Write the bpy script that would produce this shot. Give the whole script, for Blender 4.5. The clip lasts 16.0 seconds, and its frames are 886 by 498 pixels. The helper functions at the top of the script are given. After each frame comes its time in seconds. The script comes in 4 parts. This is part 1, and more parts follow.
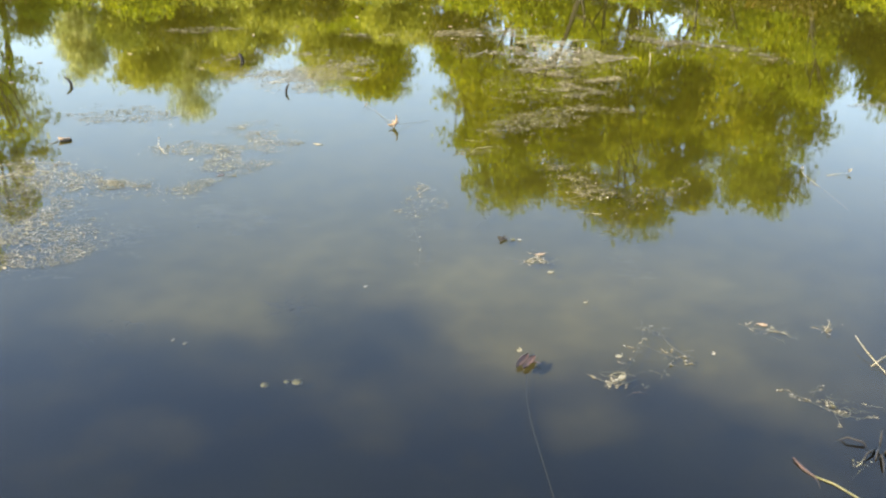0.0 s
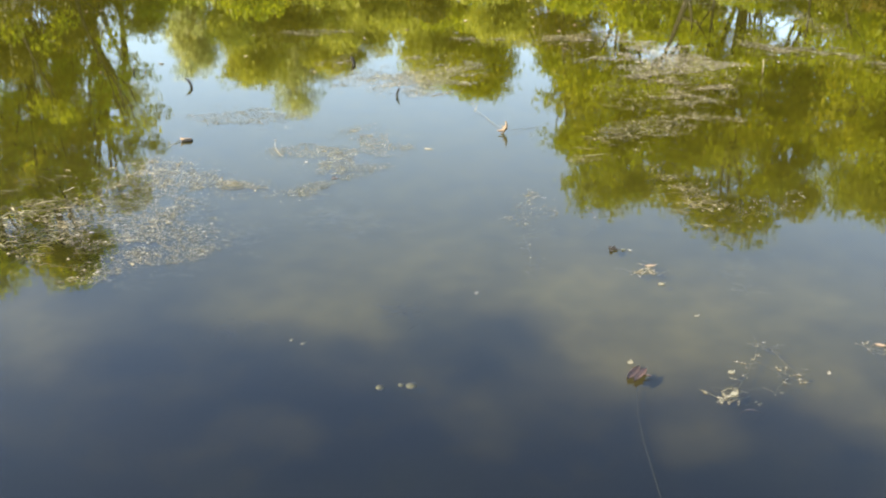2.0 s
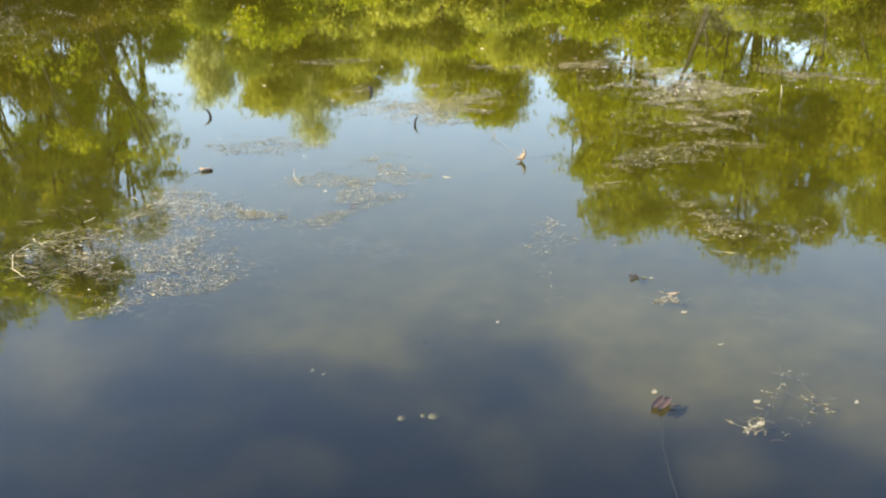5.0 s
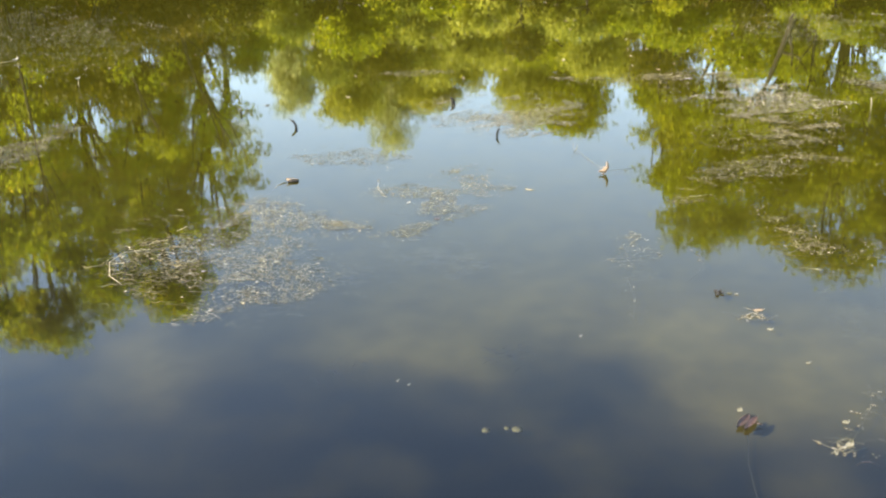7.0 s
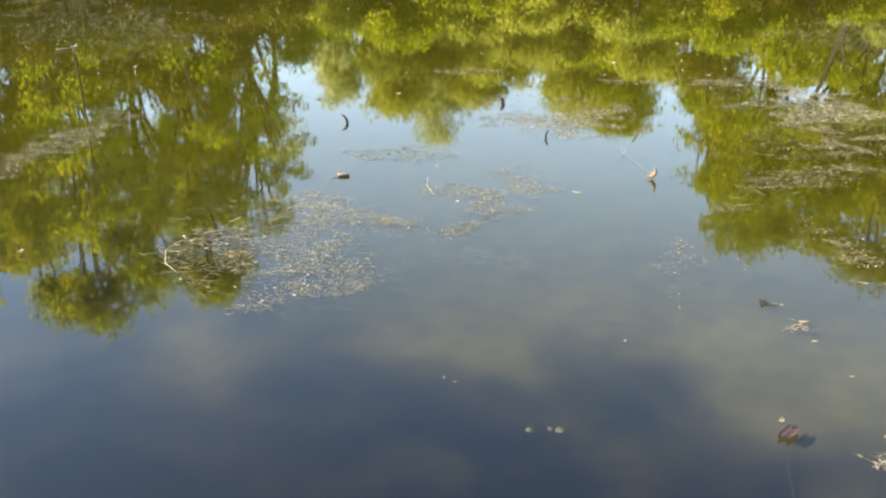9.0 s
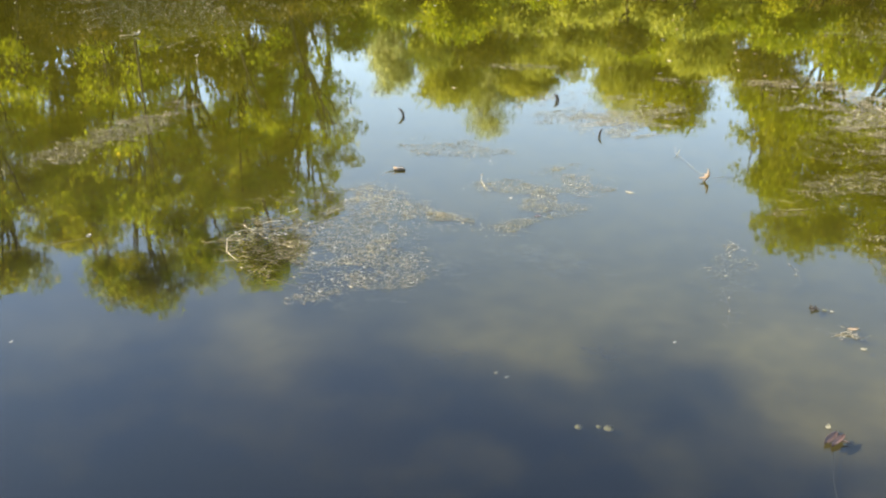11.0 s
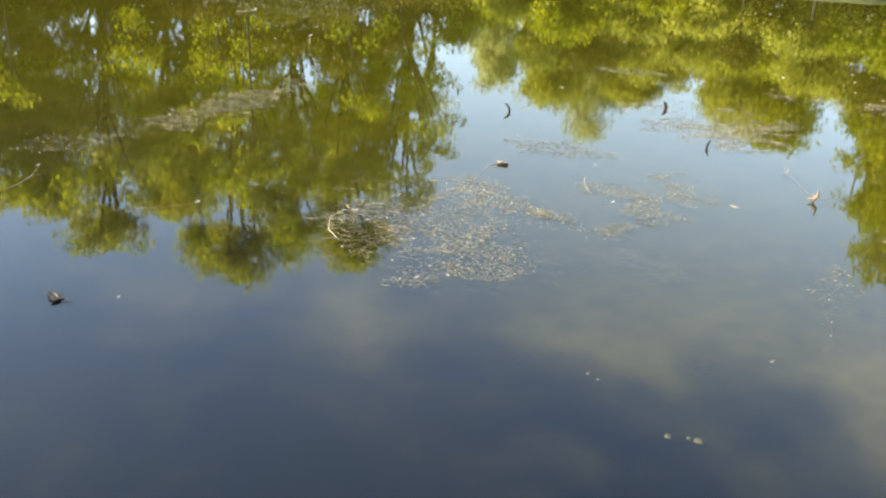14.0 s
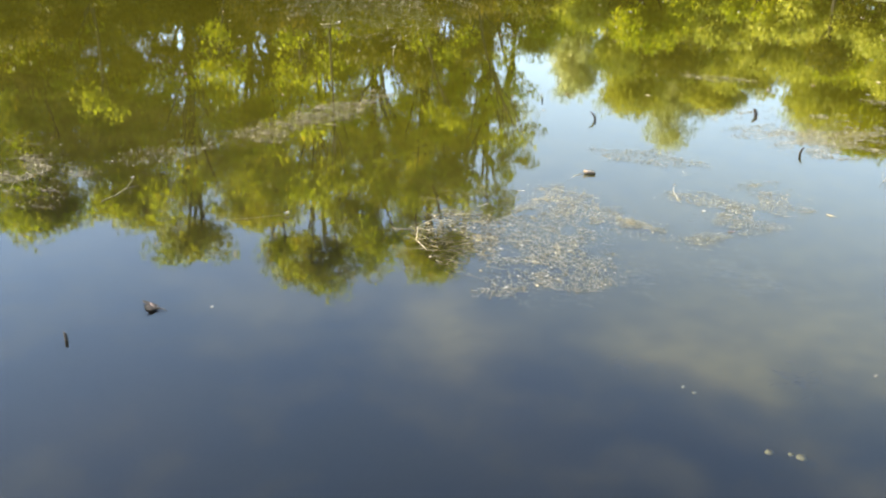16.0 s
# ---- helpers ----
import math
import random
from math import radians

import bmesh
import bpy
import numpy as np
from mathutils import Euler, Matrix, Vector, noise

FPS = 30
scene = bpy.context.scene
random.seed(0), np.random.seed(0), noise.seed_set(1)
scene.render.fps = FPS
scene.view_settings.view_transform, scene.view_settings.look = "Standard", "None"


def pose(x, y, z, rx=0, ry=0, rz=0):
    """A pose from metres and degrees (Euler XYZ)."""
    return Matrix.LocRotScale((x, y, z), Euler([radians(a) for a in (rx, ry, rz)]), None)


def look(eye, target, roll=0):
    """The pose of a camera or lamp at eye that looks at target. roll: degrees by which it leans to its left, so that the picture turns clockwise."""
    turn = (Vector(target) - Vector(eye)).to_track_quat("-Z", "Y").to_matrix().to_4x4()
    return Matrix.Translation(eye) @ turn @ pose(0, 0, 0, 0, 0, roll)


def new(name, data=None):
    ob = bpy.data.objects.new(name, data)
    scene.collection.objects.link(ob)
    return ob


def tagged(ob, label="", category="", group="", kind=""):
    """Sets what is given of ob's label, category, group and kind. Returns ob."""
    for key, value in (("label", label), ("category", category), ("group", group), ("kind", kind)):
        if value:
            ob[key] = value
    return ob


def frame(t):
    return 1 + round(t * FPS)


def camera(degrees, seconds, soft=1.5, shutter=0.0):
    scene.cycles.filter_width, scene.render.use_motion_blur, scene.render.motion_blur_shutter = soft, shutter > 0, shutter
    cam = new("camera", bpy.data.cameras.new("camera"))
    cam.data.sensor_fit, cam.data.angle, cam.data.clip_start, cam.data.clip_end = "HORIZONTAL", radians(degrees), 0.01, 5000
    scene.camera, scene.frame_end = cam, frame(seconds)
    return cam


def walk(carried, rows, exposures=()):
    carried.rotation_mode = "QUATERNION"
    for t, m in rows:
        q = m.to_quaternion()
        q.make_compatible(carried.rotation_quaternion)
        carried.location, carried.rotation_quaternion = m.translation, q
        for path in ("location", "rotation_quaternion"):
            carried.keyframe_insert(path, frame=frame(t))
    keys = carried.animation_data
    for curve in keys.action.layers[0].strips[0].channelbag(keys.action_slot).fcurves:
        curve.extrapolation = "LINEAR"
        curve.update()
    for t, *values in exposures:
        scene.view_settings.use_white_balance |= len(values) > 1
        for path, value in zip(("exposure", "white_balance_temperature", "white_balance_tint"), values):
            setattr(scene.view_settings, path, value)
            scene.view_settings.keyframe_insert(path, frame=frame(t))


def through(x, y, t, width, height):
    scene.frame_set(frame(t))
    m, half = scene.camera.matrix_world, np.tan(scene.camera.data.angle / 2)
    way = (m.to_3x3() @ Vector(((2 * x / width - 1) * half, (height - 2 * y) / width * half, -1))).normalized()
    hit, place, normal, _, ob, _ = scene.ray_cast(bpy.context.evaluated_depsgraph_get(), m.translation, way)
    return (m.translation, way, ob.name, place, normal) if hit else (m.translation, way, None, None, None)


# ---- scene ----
cam = camera(46.50, 16.0, soft=2.2)
walk(cam, [
    (0, pose(-0.024, 0.080, 1.732, 67.24, -0.32, -0.27)),
    (0.5, pose(-0.046, 0.085, 1.738, 67.32, -0.15, 0.16)),
    (1, pose(-0.080, 0.051, 1.784, 67.29, 0.28, 3.72)),
    (1.5, pose(-0.092, 0.032, 1.798, 67.18, 0.25, 4.78)),
    (2, pose(-0.092, 0.036, 1.790, 67.15, 0.29, 5.17)),
    (2.5, pose(-0.088, 0.052, 1.784, 67.56, 0.31, 4.16)),
    (3, pose(-0.088, 0.045, 1.790, 68.20, 1.22, 4.15)),
    (3.5, pose(-0.085, 0.050, 1.792, 68.62, 1.33, 3.55)),
    (6, pose(-0.139, 0.050, 1.806, 68.72, 1.53, 8.37)),
    (6.5, pose(-0.145, 0.025, 1.821, 69.00, 2.08, 9.36)),
    (7, pose(-0.144, 0.010, 1.833, 69.15, 1.76, 10.02)),
    (7.5, pose(-0.146, -0.006, 1.840, 69.42, 1.70, 9.92)),
    (8, pose(-0.155, -0.046, 1.867, 69.41, 1.54, 11.34)),
    (8.5, pose(-0.161, -0.066, 1.878, 69.18, 0.95, 12.11)),
    (9, pose(-0.173, -0.065, 1.882, 68.92, 0.60, 12.78)),
    (11.5, pose(-0.201, -0.170, 1.962, 68.26, -0.13, 17.11)),
    (12, pose(-0.219, -0.147, 1.927, 68.27, -0.37, 18.76)),
    (12.5, pose(-0.223, -0.195, 1.959, 68.06, -0.79, 19.84)),
    (13, pose(-0.235, -0.202, 1.958, 67.99, -1.46, 20.21)),
    (13.5, pose(-0.239, -0.202, 1.949, 67.89, -2.63, 21.87)),
    (14, pose(-0.254, -0.205, 1.940, 67.95, -3.19, 22.03)),
    (14.5, pose(-0.269, -0.213, 1.939, 68.16, -2.70, 23.26)),
    (15, pose(-0.283, -0.207, 1.930, 68.01, -1.81, 23.67)),
    (15.5, pose(-0.306, -0.195, 1.929, 68.28, -2.29, 24.53)),
    (16, pose(-0.310, -0.201, 1.929, 68.34, -1.52, 26.03)),
], [(0, 2.88, 7900, 10), (3, 2.82, 7900, 10), (12, 2.86, 7900, 10), (14.5, 2.92, 7900, 10), (16, 3.1, 7900, 10)])

# ---- world and sun ----
TO_SUN = Vector((-0.74, -0.35, 0.57)).normalized()
world = bpy.data.worlds.new("sky")
scene.world = world
world.use_nodes = True
wn = world.node_tree.nodes
sky = wn.new("ShaderNodeTexSky")
sky.sky_type = "NISHITA"
sky.sun_disc = False
sky.sun_elevation = math.asin(TO_SUN.z)
sky.sun_rotation = math.atan2(TO_SUN.x, TO_SUN.y)
sky.air_density, sky.dust_density, sky.ozone_density = 0.95, 0.1, 1.5
wn["Background"].inputs["Strength"].default_value = 0.138
world.node_tree.links.new(sky.outputs[0], wn["Background"].inputs["Color"])

sun_data = bpy.data.lights.new("sun", "SUN")
sun_data.energy, sun_data.angle, sun_data.color = 5.0, radians(1.0), (1.0, 0.95, 0.86)
new("sun", sun_data).matrix_world = look((0, 0, 60), Vector((0, 0, 60)) - TO_SUN)


# ---- materials ----
def mat(name):
    m = bpy.data.materials.new(name)
    m.use_nodes = True
    n, l = m.node_tree.nodes, m.node_tree.links
    n.clear()
    out = n.new("ShaderNodeOutputMaterial")
    return m, n, l, out


def ramp_node(n, stops):
    r = n.new("ShaderNodeValToRGB")
    while len(r.color_ramp.elements) < len(stops):
        r.color_ramp.elements.new(0.5)
    for e, (p, c) in zip(r.color_ramp.elements, stops):
        e.position, e.color = p, (*c, 1)
    return r


def noise_node(n, l, scale, detail=4, rough=0.55, stretch=None):
    tc = n.new("ShaderNodeTexCoord")
    t = n.new("ShaderNodeTexNoise")
    t.inputs["Scale"].default_value, t.inputs["Detail"].default_value, t.inputs["Roughness"].default_value = scale, detail, rough
    if stretch:
        mp = n.new("ShaderNodeMapping")
        mp.inputs["Scale"].default_value = stretch
        l.new(tc.outputs["Object"], mp.inputs["Vector"])
        l.new(mp.outputs[0], t.inputs["Vector"])
    else:
        l.new(tc.outputs["Object"], t.inputs["Vector"])
    return t


def mix_colour(n, l, fac, a, b, blend="MIX"):
    m = n.new("ShaderNodeMix")
    m.data_type, m.blend_type = "RGBA", blend
    for sock, v in ((m.inputs[0], fac), (m.inputs[6], a), (m.inputs[7], b)):
        if hasattr(v, "is_output"):
            l.new(v, sock)
        else:
            sock.default_value = v if isinstance(v, float) else (*v, 1)
    return m.outputs[2]


def leaf_material(name, stops, through=0.35, rough=0.5, rust=0.0):
    """Leaves: each one picks its own colour; light also comes through them."""
    m, n, l, out = mat(name)
    geo = n.new("ShaderNodeNewGeometry")
    r = ramp_node(n, stops)
    l.new(geo.outputs["Random Per Island"], r.inputs[0])
    big = noise_node(n, l, 0.7, 3)
    tone = ramp_node(n, [(0.3, (0.72, 0.78, 0.7)), (0.7, (1.45, 1.36, 1.2))])
    l.new(big.outputs[0], tone.inputs[0])
    col = mix_colour(n, l, 1.0, r.outputs[0], tone.outputs[0], "MULTIPLY")
    if rust:
        patch = noise_node(n, l, 0.45, 3)
        where = ramp_node(n, [(0.52, (0, 0, 0)), (0.68, (rust, rust, rust))])
        l.new(patch.outputs[0], where.inputs[0])
        col = mix_colour(n, l, where.outputs[0], col, (0.30, 0.18, 0.02))
    p = n.new("ShaderNodeBsdfPrincipled")
    p.inputs["Roughness"].default_value = rough
    p.inputs["Specular IOR Level"].default_value = 0.25
    l.new(col, p.inputs["Base Color"])
    t = n.new("ShaderNodeBsdfTranslucent")
    l.new(col, t.inputs["Color"])
    mx = n.new("ShaderNodeMixShader")
    mx.inputs[0].default_value = through
    l.new(p.outputs[0], mx.inputs[1])
    l.new(t.outputs[0], mx.inputs[2])
    l.new(mx.outputs[0], out.inputs[0])
    return m


def plain_material(name, a, b, scale, rough=0.7, bump=0.3, stretch=None, per_piece=0.0):
    """Two colours mixed by noise at two scales, with fine relief."""
    m, n, l, out = mat(name)
    big, fine = noise_node(n, l, scale, 5, 0.6, stretch), noise_node(n, l, scale * 6, 5, 0.65, stretch)
    r = ramp_node(n, [(0.32, a), (0.68, b)])
    l.new(big.outputs[0], r.inputs[0])
    g = ramp_node(n, [(0.3, (0.7, 0.7, 0.7)), (0.7, (1.15, 1.15, 1.15))])
    l.new(fine.outputs[0], g.inputs[0])
    col = mix_colour(n, l, 1.0, r.outputs[0], g.outputs[0], "MULTIPLY")
    p = n.new("ShaderNodeBsdfPrincipled")
    p.inputs["Roughness"].default_value = rough
    p.inputs["Specular IOR Level"].default_value = 0.3
    l.new(col, p.inputs["Base Color"])
    bp = n.new("ShaderNodeBump")
    bp.inputs["Strength"].default_value, bp.inputs["Distance"].default_value = bump, 0.02
    l.new(fine.outputs[0], bp.inputs["Height"])
    l.new(bp.outputs[0], p.inputs["Normal"])
    l.new(p.outputs[0], out.inputs[0])
    return m


def water_material():
    m, n, l, out = mat("pond_water")
    gloss = n.new("ShaderNodeBsdfGlossy")
    gloss.inputs["Roughness"].default_value = 0.022
    ripple = noise_node(n, l, 2.2, 3, 0.5)
    fine = noise_node(n, l, 14.0, 2, 0.5)
    b1 = n.new("ShaderNodeBump")
    b1.inputs["Strength"].default_value, b1.inputs["Distance"].default_value = 1.0, 0.0004
    l.new(ripple.outputs[0], b1.inputs["Height"])
    b2 = n.new("ShaderNodeBump")
    b2.inputs["Strength"].default_value, b2.inputs["Distance"].default_value = 1.0, 0.00011
    l.new(fine.outputs[0], b2.inputs["Height"])
    l.new(b1.outputs[0], b2.inputs["Normal"])
    l.new(b2.outputs[0], gloss.inputs["Normal"])
    clear = n.new("ShaderNodeBsdfTransparent")
    clear.inputs["Color"].default_value = (0.30, 0.32, 0.26, 1)
    murk = n.new("ShaderNodeBsdfDiffuse")
    cloud = noise_node(n, l, 0.9, 4, 0.55)
    tone = ramp_node(n, [(0.32, (0.085, 0.088, 0.014)), (0.5, (0.125, 0.11, 0.018)), (0.68, (0.15, 0.115, 0.028))])
    l.new(cloud.outputs[0], tone.inputs[0])
    l.new(tone.outputs[0], murk.inputs["Color"])
    body = n.new("ShaderNodeMixShader")
    lumps = noise_node(n, l, 1.6, 4, 0.5)
    thick = ramp_node(n, [(0.38, (0.002, 0.002, 0.002)), (0.62, (0.012, 0.012, 0.012))])
    l.new(lumps.outputs[0], thick.inputs[0])
    l.new(thick.outputs[0], body.inputs[0])
    l.new(clear.outputs[0], body.inputs[1])
    l.new(murk.outputs[0], body.inputs[2])
    fres = n.new("ShaderNodeFresnel")
    fres.inputs["IOR"].default_value = 1.333
    mx = n.new("ShaderNodeMixShader")
    l.new(fres.outputs[0], mx.inputs[0])
    l.new(body.outputs[0], mx.inputs[1])
    l.new(gloss.outputs[0], mx.inputs[2])
    l.new(mx.outputs[0], out.inputs[0])
    return m


def bed_material():
    """Silty bed with sunlit patches and shaded water between painted in, an olive veil farther out."""
    m, n, l, out = mat("pond_bed")
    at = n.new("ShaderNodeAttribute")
    at.attribute_name = "painted_sun"
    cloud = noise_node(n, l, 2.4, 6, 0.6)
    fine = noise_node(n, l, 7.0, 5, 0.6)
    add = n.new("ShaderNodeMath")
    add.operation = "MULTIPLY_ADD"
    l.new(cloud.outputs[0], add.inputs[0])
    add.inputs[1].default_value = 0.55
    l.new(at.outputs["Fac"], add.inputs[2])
    # pale end stands for sunlit murk, blue-black end for shaded water
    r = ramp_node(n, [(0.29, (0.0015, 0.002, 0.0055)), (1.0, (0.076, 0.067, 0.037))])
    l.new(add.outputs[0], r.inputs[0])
    green = n.new("ShaderNodeAttribute")
    green.attribute_name = "olive_veil"
    col = mix_colour(n, l, green.outputs["Fac"], r.outputs[0], (0.060, 0.058, 0.004))
    g = ramp_node(n, [(0.3, (0.75, 0.77, 0.8)), (0.7, (1.18, 1.15, 1.1))])
    l.new(fine.outputs[0], g.inputs[0])
    d = n.new("ShaderNodeBsdfDiffuse")
    l.new(mix_colour(n, l, 1.0, col, g.outputs[0], "MULTIPLY"), d.inputs["Color"])
    l.new(d.outputs[0], out.inputs[0])
    return m


GRASS = plain_material("bank_grass", (0.035, 0.045, 0.012), (0.075, 0.08, 0.03), 0.8, 0.9, 0.6)
WATER = water_material()
BED = bed_material()
BARK = plain_material("bark", (0.014, 0.012, 0.008), (0.04, 0.033, 0.022), 3.0, 0.9, 0.8, (1, 1, 0.25))
DARK_TWIG = plain_material("wet_twig", (0.003, 0.003, 0.003), (0.012, 0.010, 0.008), 30.0, 0.9, 0.4)
STRAW = plain_material("dry_straw", (0.13, 0.11, 0.06), (0.22, 0.19, 0.12), 25.0, 0.7, 0.3)
PALE = plain_material("bleached_leaf", (0.10, 0.094, 0.074), (0.185, 0.177, 0.143), 30.0, 0.6, 0.3)
BROWN = plain_material("brown_leaf", (0.016, 0.008, 0.007), (0.04, 0.022, 0.018), 25.0, 0.5, 0.4)
TAN = plain_material("tan_leaf", (0.11, 0.075, 0.046), (0.185, 0.138, 0.092), 30.0, 0.6, 0.3)
GREEN_STEM = plain_material("green_stem", (0.028, 0.03, 0.010), (0.06, 0.054, 0.02), 20.0, 0.6, 0.3)
DROWNED = plain_material("drowned_stem", (0.010, 0.011, 0.012), (0.016, 0.016, 0.016), 20.0, 0.7, 0.2)
WEED_STEM = plain_material("weed_stem", (0.055, 0.048, 0.028), (0.10, 0.088, 0.054), 25.0, 0.6, 0.2)
PAD = plain_material("pale_pad", (0.07, 0.066, 0.043), (0.12, 0.112, 0.075), 20.0, 0.5, 0.2)
LEAF_TREE = leaf_material("tree_leaves", [(0.0, (0.21, 0.25, 0.016)), (0.5, (0.265, 0.305, 0.018)), (0.88, (0.31, 0.34, 0.02)), (1.0, (0.36, 0.31, 0.02))], 0.7, 0.5, 0.4)
# olive leaves with extra brightness put into the colour for the western trees
LEAF_LIFTED = leaf_material("lifted_leaves", [(0.0, (0.30, 0.36, 0.024)), (0.5, (0.365, 0.43, 0.028)), (0.85, (0.42, 0.465, 0.03)), (1.0, (0.48, 0.34, 0.03))], 0.7, 0.5, 0.65)
LEAF_SHRUB = leaf_material("shrub_leaves", [(0.0, (0.23, 0.25, 0.036)), (0.5, (0.31, 0.33, 0.048)), (1.0, (0.39, 0.40, 0.06))], 0.55, 0.5, 0.18)
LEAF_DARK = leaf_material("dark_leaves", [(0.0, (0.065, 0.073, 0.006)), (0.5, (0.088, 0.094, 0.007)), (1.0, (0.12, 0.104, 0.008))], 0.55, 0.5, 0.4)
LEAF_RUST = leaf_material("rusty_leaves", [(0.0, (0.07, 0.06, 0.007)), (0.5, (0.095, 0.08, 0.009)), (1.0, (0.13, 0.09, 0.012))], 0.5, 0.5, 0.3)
LEAF_GREY = leaf_material("willow_leaves", [(0.0, (0.30, 0.34, 0.13)), (0.6, (0.40, 0.43, 0.18)), (1.0, (0.48, 0.49, 0.24))], 0.65)
REED = leaf_material("dry_reed", [(0.0, (0.14, 0.09, 0.03)), (0.5, (0.22, 0.17, 0.04)), (1.0, (0.2, 0.2, 0.03))], 0.4, 0.7)
WEED = leaf_material("pond_weed", [(0.0, (0.020, 0.017, 0.007)), (0.35, (0.042, 0.036, 0.018)), (0.75, (0.074, 0.065, 0.036)), (0.94, (0.12, 0.106, 0.066)), (1.0, (0.25, 0.23, 0.17))], 0.1, 0.55)
WEED_PALE = leaf_material("pale_weed", [(0.0, (0.044, 0.041, 0.031)), (0.5, (0.076, 0.072, 0.055)), (0.85, (0.115, 0.108, 0.083)), (0.95, (0.17, 0.16, 0.125)), (1.0, (0.31, 0.29, 0.235))], 0.1, 0.55)
WEED_CREAM = leaf_material("cream_weed", [(0.0, (0.05, 0.046, 0.026)), (0.5, (0.085, 0.078, 0.046)), (0.9, (0.13, 0.118, 0.074)), (1.0, (0.27, 0.25, 0.18))], 0.1, 0.55)
WEED_WET = leaf_material("sunken_weed", [(0.0, (0.05, 0.05, 0.032)), (1.0, (0.14, 0.135, 0.09))], 0.1, 0.6)


# ---- mesh helpers ----
def mesh_object(name, verts, faces, material, parent=None, smooth=False):
    me = bpy.data.meshes.new(name)
    me.from_pydata([tuple(v) for v in verts], [], faces)
    me.materials.append(material)
    if smooth:
        me.polygons.foreach_set("use_smooth", [True] * len(me.polygons))
    ob = new(name, me)
    if parent:
        ob.parent = parent
    return ob


def part(name, verts, faces, material, parent, label="", smooth=True):
    return tagged(mesh_object(name, verts, faces, material, parent, smooth), label)


def tube(points, radii, sides=6):
    """A bent, tapered tube through the points, closed at both ends."""
    pts = [Vector(p) for p in points]
    verts, faces = [], []
    for i, p in enumerate(pts):
        d = (pts[min(i + 1, len(pts) - 1)] - pts[max(i - 1, 0)]).normalized()
        a = d.orthogonal().normalized() if i == 0 else (a - d * a.dot(d)).normalized()
        b = d.cross(a)
        for k in range(sides):
            w = 2 * math.pi * k / sides
            verts.append(p + (a * math.cos(w) + b * math.sin(w)) * radii[i])
    for i in range(len(pts) - 1):
        for k in range(sides):
            j = (k + 1) % sides
            faces.append((i * sides + k, i * sides + j, (i + 1) * sides + j, (i + 1) * sides + k))
    faces.append(tuple(range(sides))[::-1])
    faces.append(tuple(range((len(pts) - 1) * sides, len(pts) * sides)))
    return verts, faces


def joined(pieces):
    verts, faces = [], []
    for v, f in pieces:
        o = len(verts)
        verts += list(v)
        faces += [tuple(i + o for i in q) for q in f]
    return verts, faces


def leaf_cards(rng, centres, size, flat=0.0, droop=0.0, wide=0.40):
    """Folded four-cornered leaves at the centres (n x 3), each turned its own way."""
    n = len(centres)
    a = rng.normal(size=(n, 3))
    a[:, 2] = a[:, 2] * (1 - flat) - droop
    a /= np.linalg.norm(a, axis=1, keepdims=True)
    b = np.cross(a, rng.normal(size=(n, 3)) * (1, 1, 1 - flat) + (0, 0, flat))
    b /= np.linalg.norm(b, axis=1, keepdims=True)
    c = np.cross(a, b)
    s = (size * rng.uniform(0.6, 1.4, n))[:, None]
    v = np.empty((n, 4, 3))
    v[:, 0] = centres - a * s * 0.5
    v[:, 1] = centres + b * s * wide + c * s * 0.06
    v[:, 2] = centres + a * s * 0.5
    v[:, 3] = centres - b * s * wide + c * s * 0.06
    return v.reshape(-1, 3), [(4 * i, 4 * i + 1, 4 * i + 2, 4 * i + 3) for i in range(n)]


def small_leaves(rng, centres, size, flat=0.25, droop=0.2, wide=0.45):
    """Small pointed three-cornered leaves for the crowns, each turned its own way."""
    n = len(centres)
    a = rng.normal(size=(n, 3))
    a[:, 2] = a[:, 2] * (1 - flat) - droop
    a /= np.linalg.norm(a, axis=1, keepdims=True)
    b = np.cross(a, rng.normal(size=(n, 3)) * (1, 1, 1 - flat) + (0, 0, flat))
    b /= np.linalg.norm(b, axis=1, keepdims=True)
    s = (size * rng.uniform(0.6, 1.4, n))[:, None]
    v = np.stack([centres - a * s * 0.4 + b * s * wide, centres - a * s * 0.4 - b * s * wide, centres + a * s * 0.6], 1)
    return v.reshape(-1, 3), np.arange(3 * n).reshape(-1, 3).tolist()


# ---- ground, pond bed, water ----
MIDDLE = (-2.0, 8.0)
SHORE = [(0, 1.1), (-3, 0.5), (-7, 1.0), (-12.4, 4.5), (-13.4, 9.5), (-13.6, 16.6), (-9.4, 19.0), (-4.4, 19.2), (-2.3, 17.6), (-1.35, 16.1),
         (-0.2, 16.1), (1.2, 17.8), (5.2, 19.2), (9.6, 17.2), (11.4, 9), (7.5, 3.8), (3.2, 1.6)]
_ang = [math.atan2(y - MIDDLE[1], x - MIDDLE[0]) for x, y in SHORE]
_rad = [math.hypot(y - MIDDLE[1], x - MIDDLE[0]) for x, y in SHORE]
_order = np.argsort(_ang)
_ang, _rad = np.array(_ang)[_order], np.array(_rad)[_order]


def shore_radius(a):
    return np.interp(a, _ang, _rad, period=2 * math.pi)


def ground_height(x, y):
    dx, dy = x - MIDDLE[0], y - MIDDLE[1]
    d = np.hypot(dx, dy) - shore_radius(np.arctan2(dy, dx))
    inside = -0.9
    bank = np.clip((d + 0.25) / 0.9, 0, 1)
    bank = bank * bank * (3 - 2 * bank)
    far = np.clip(d - 0.6, 0, 40)
    return inside + (0.9 + 0.14) * bank + 0.012 * far + 0.05 * np.sin(x * 0.9 + 1) * np.sin(y * 0.7) * bank


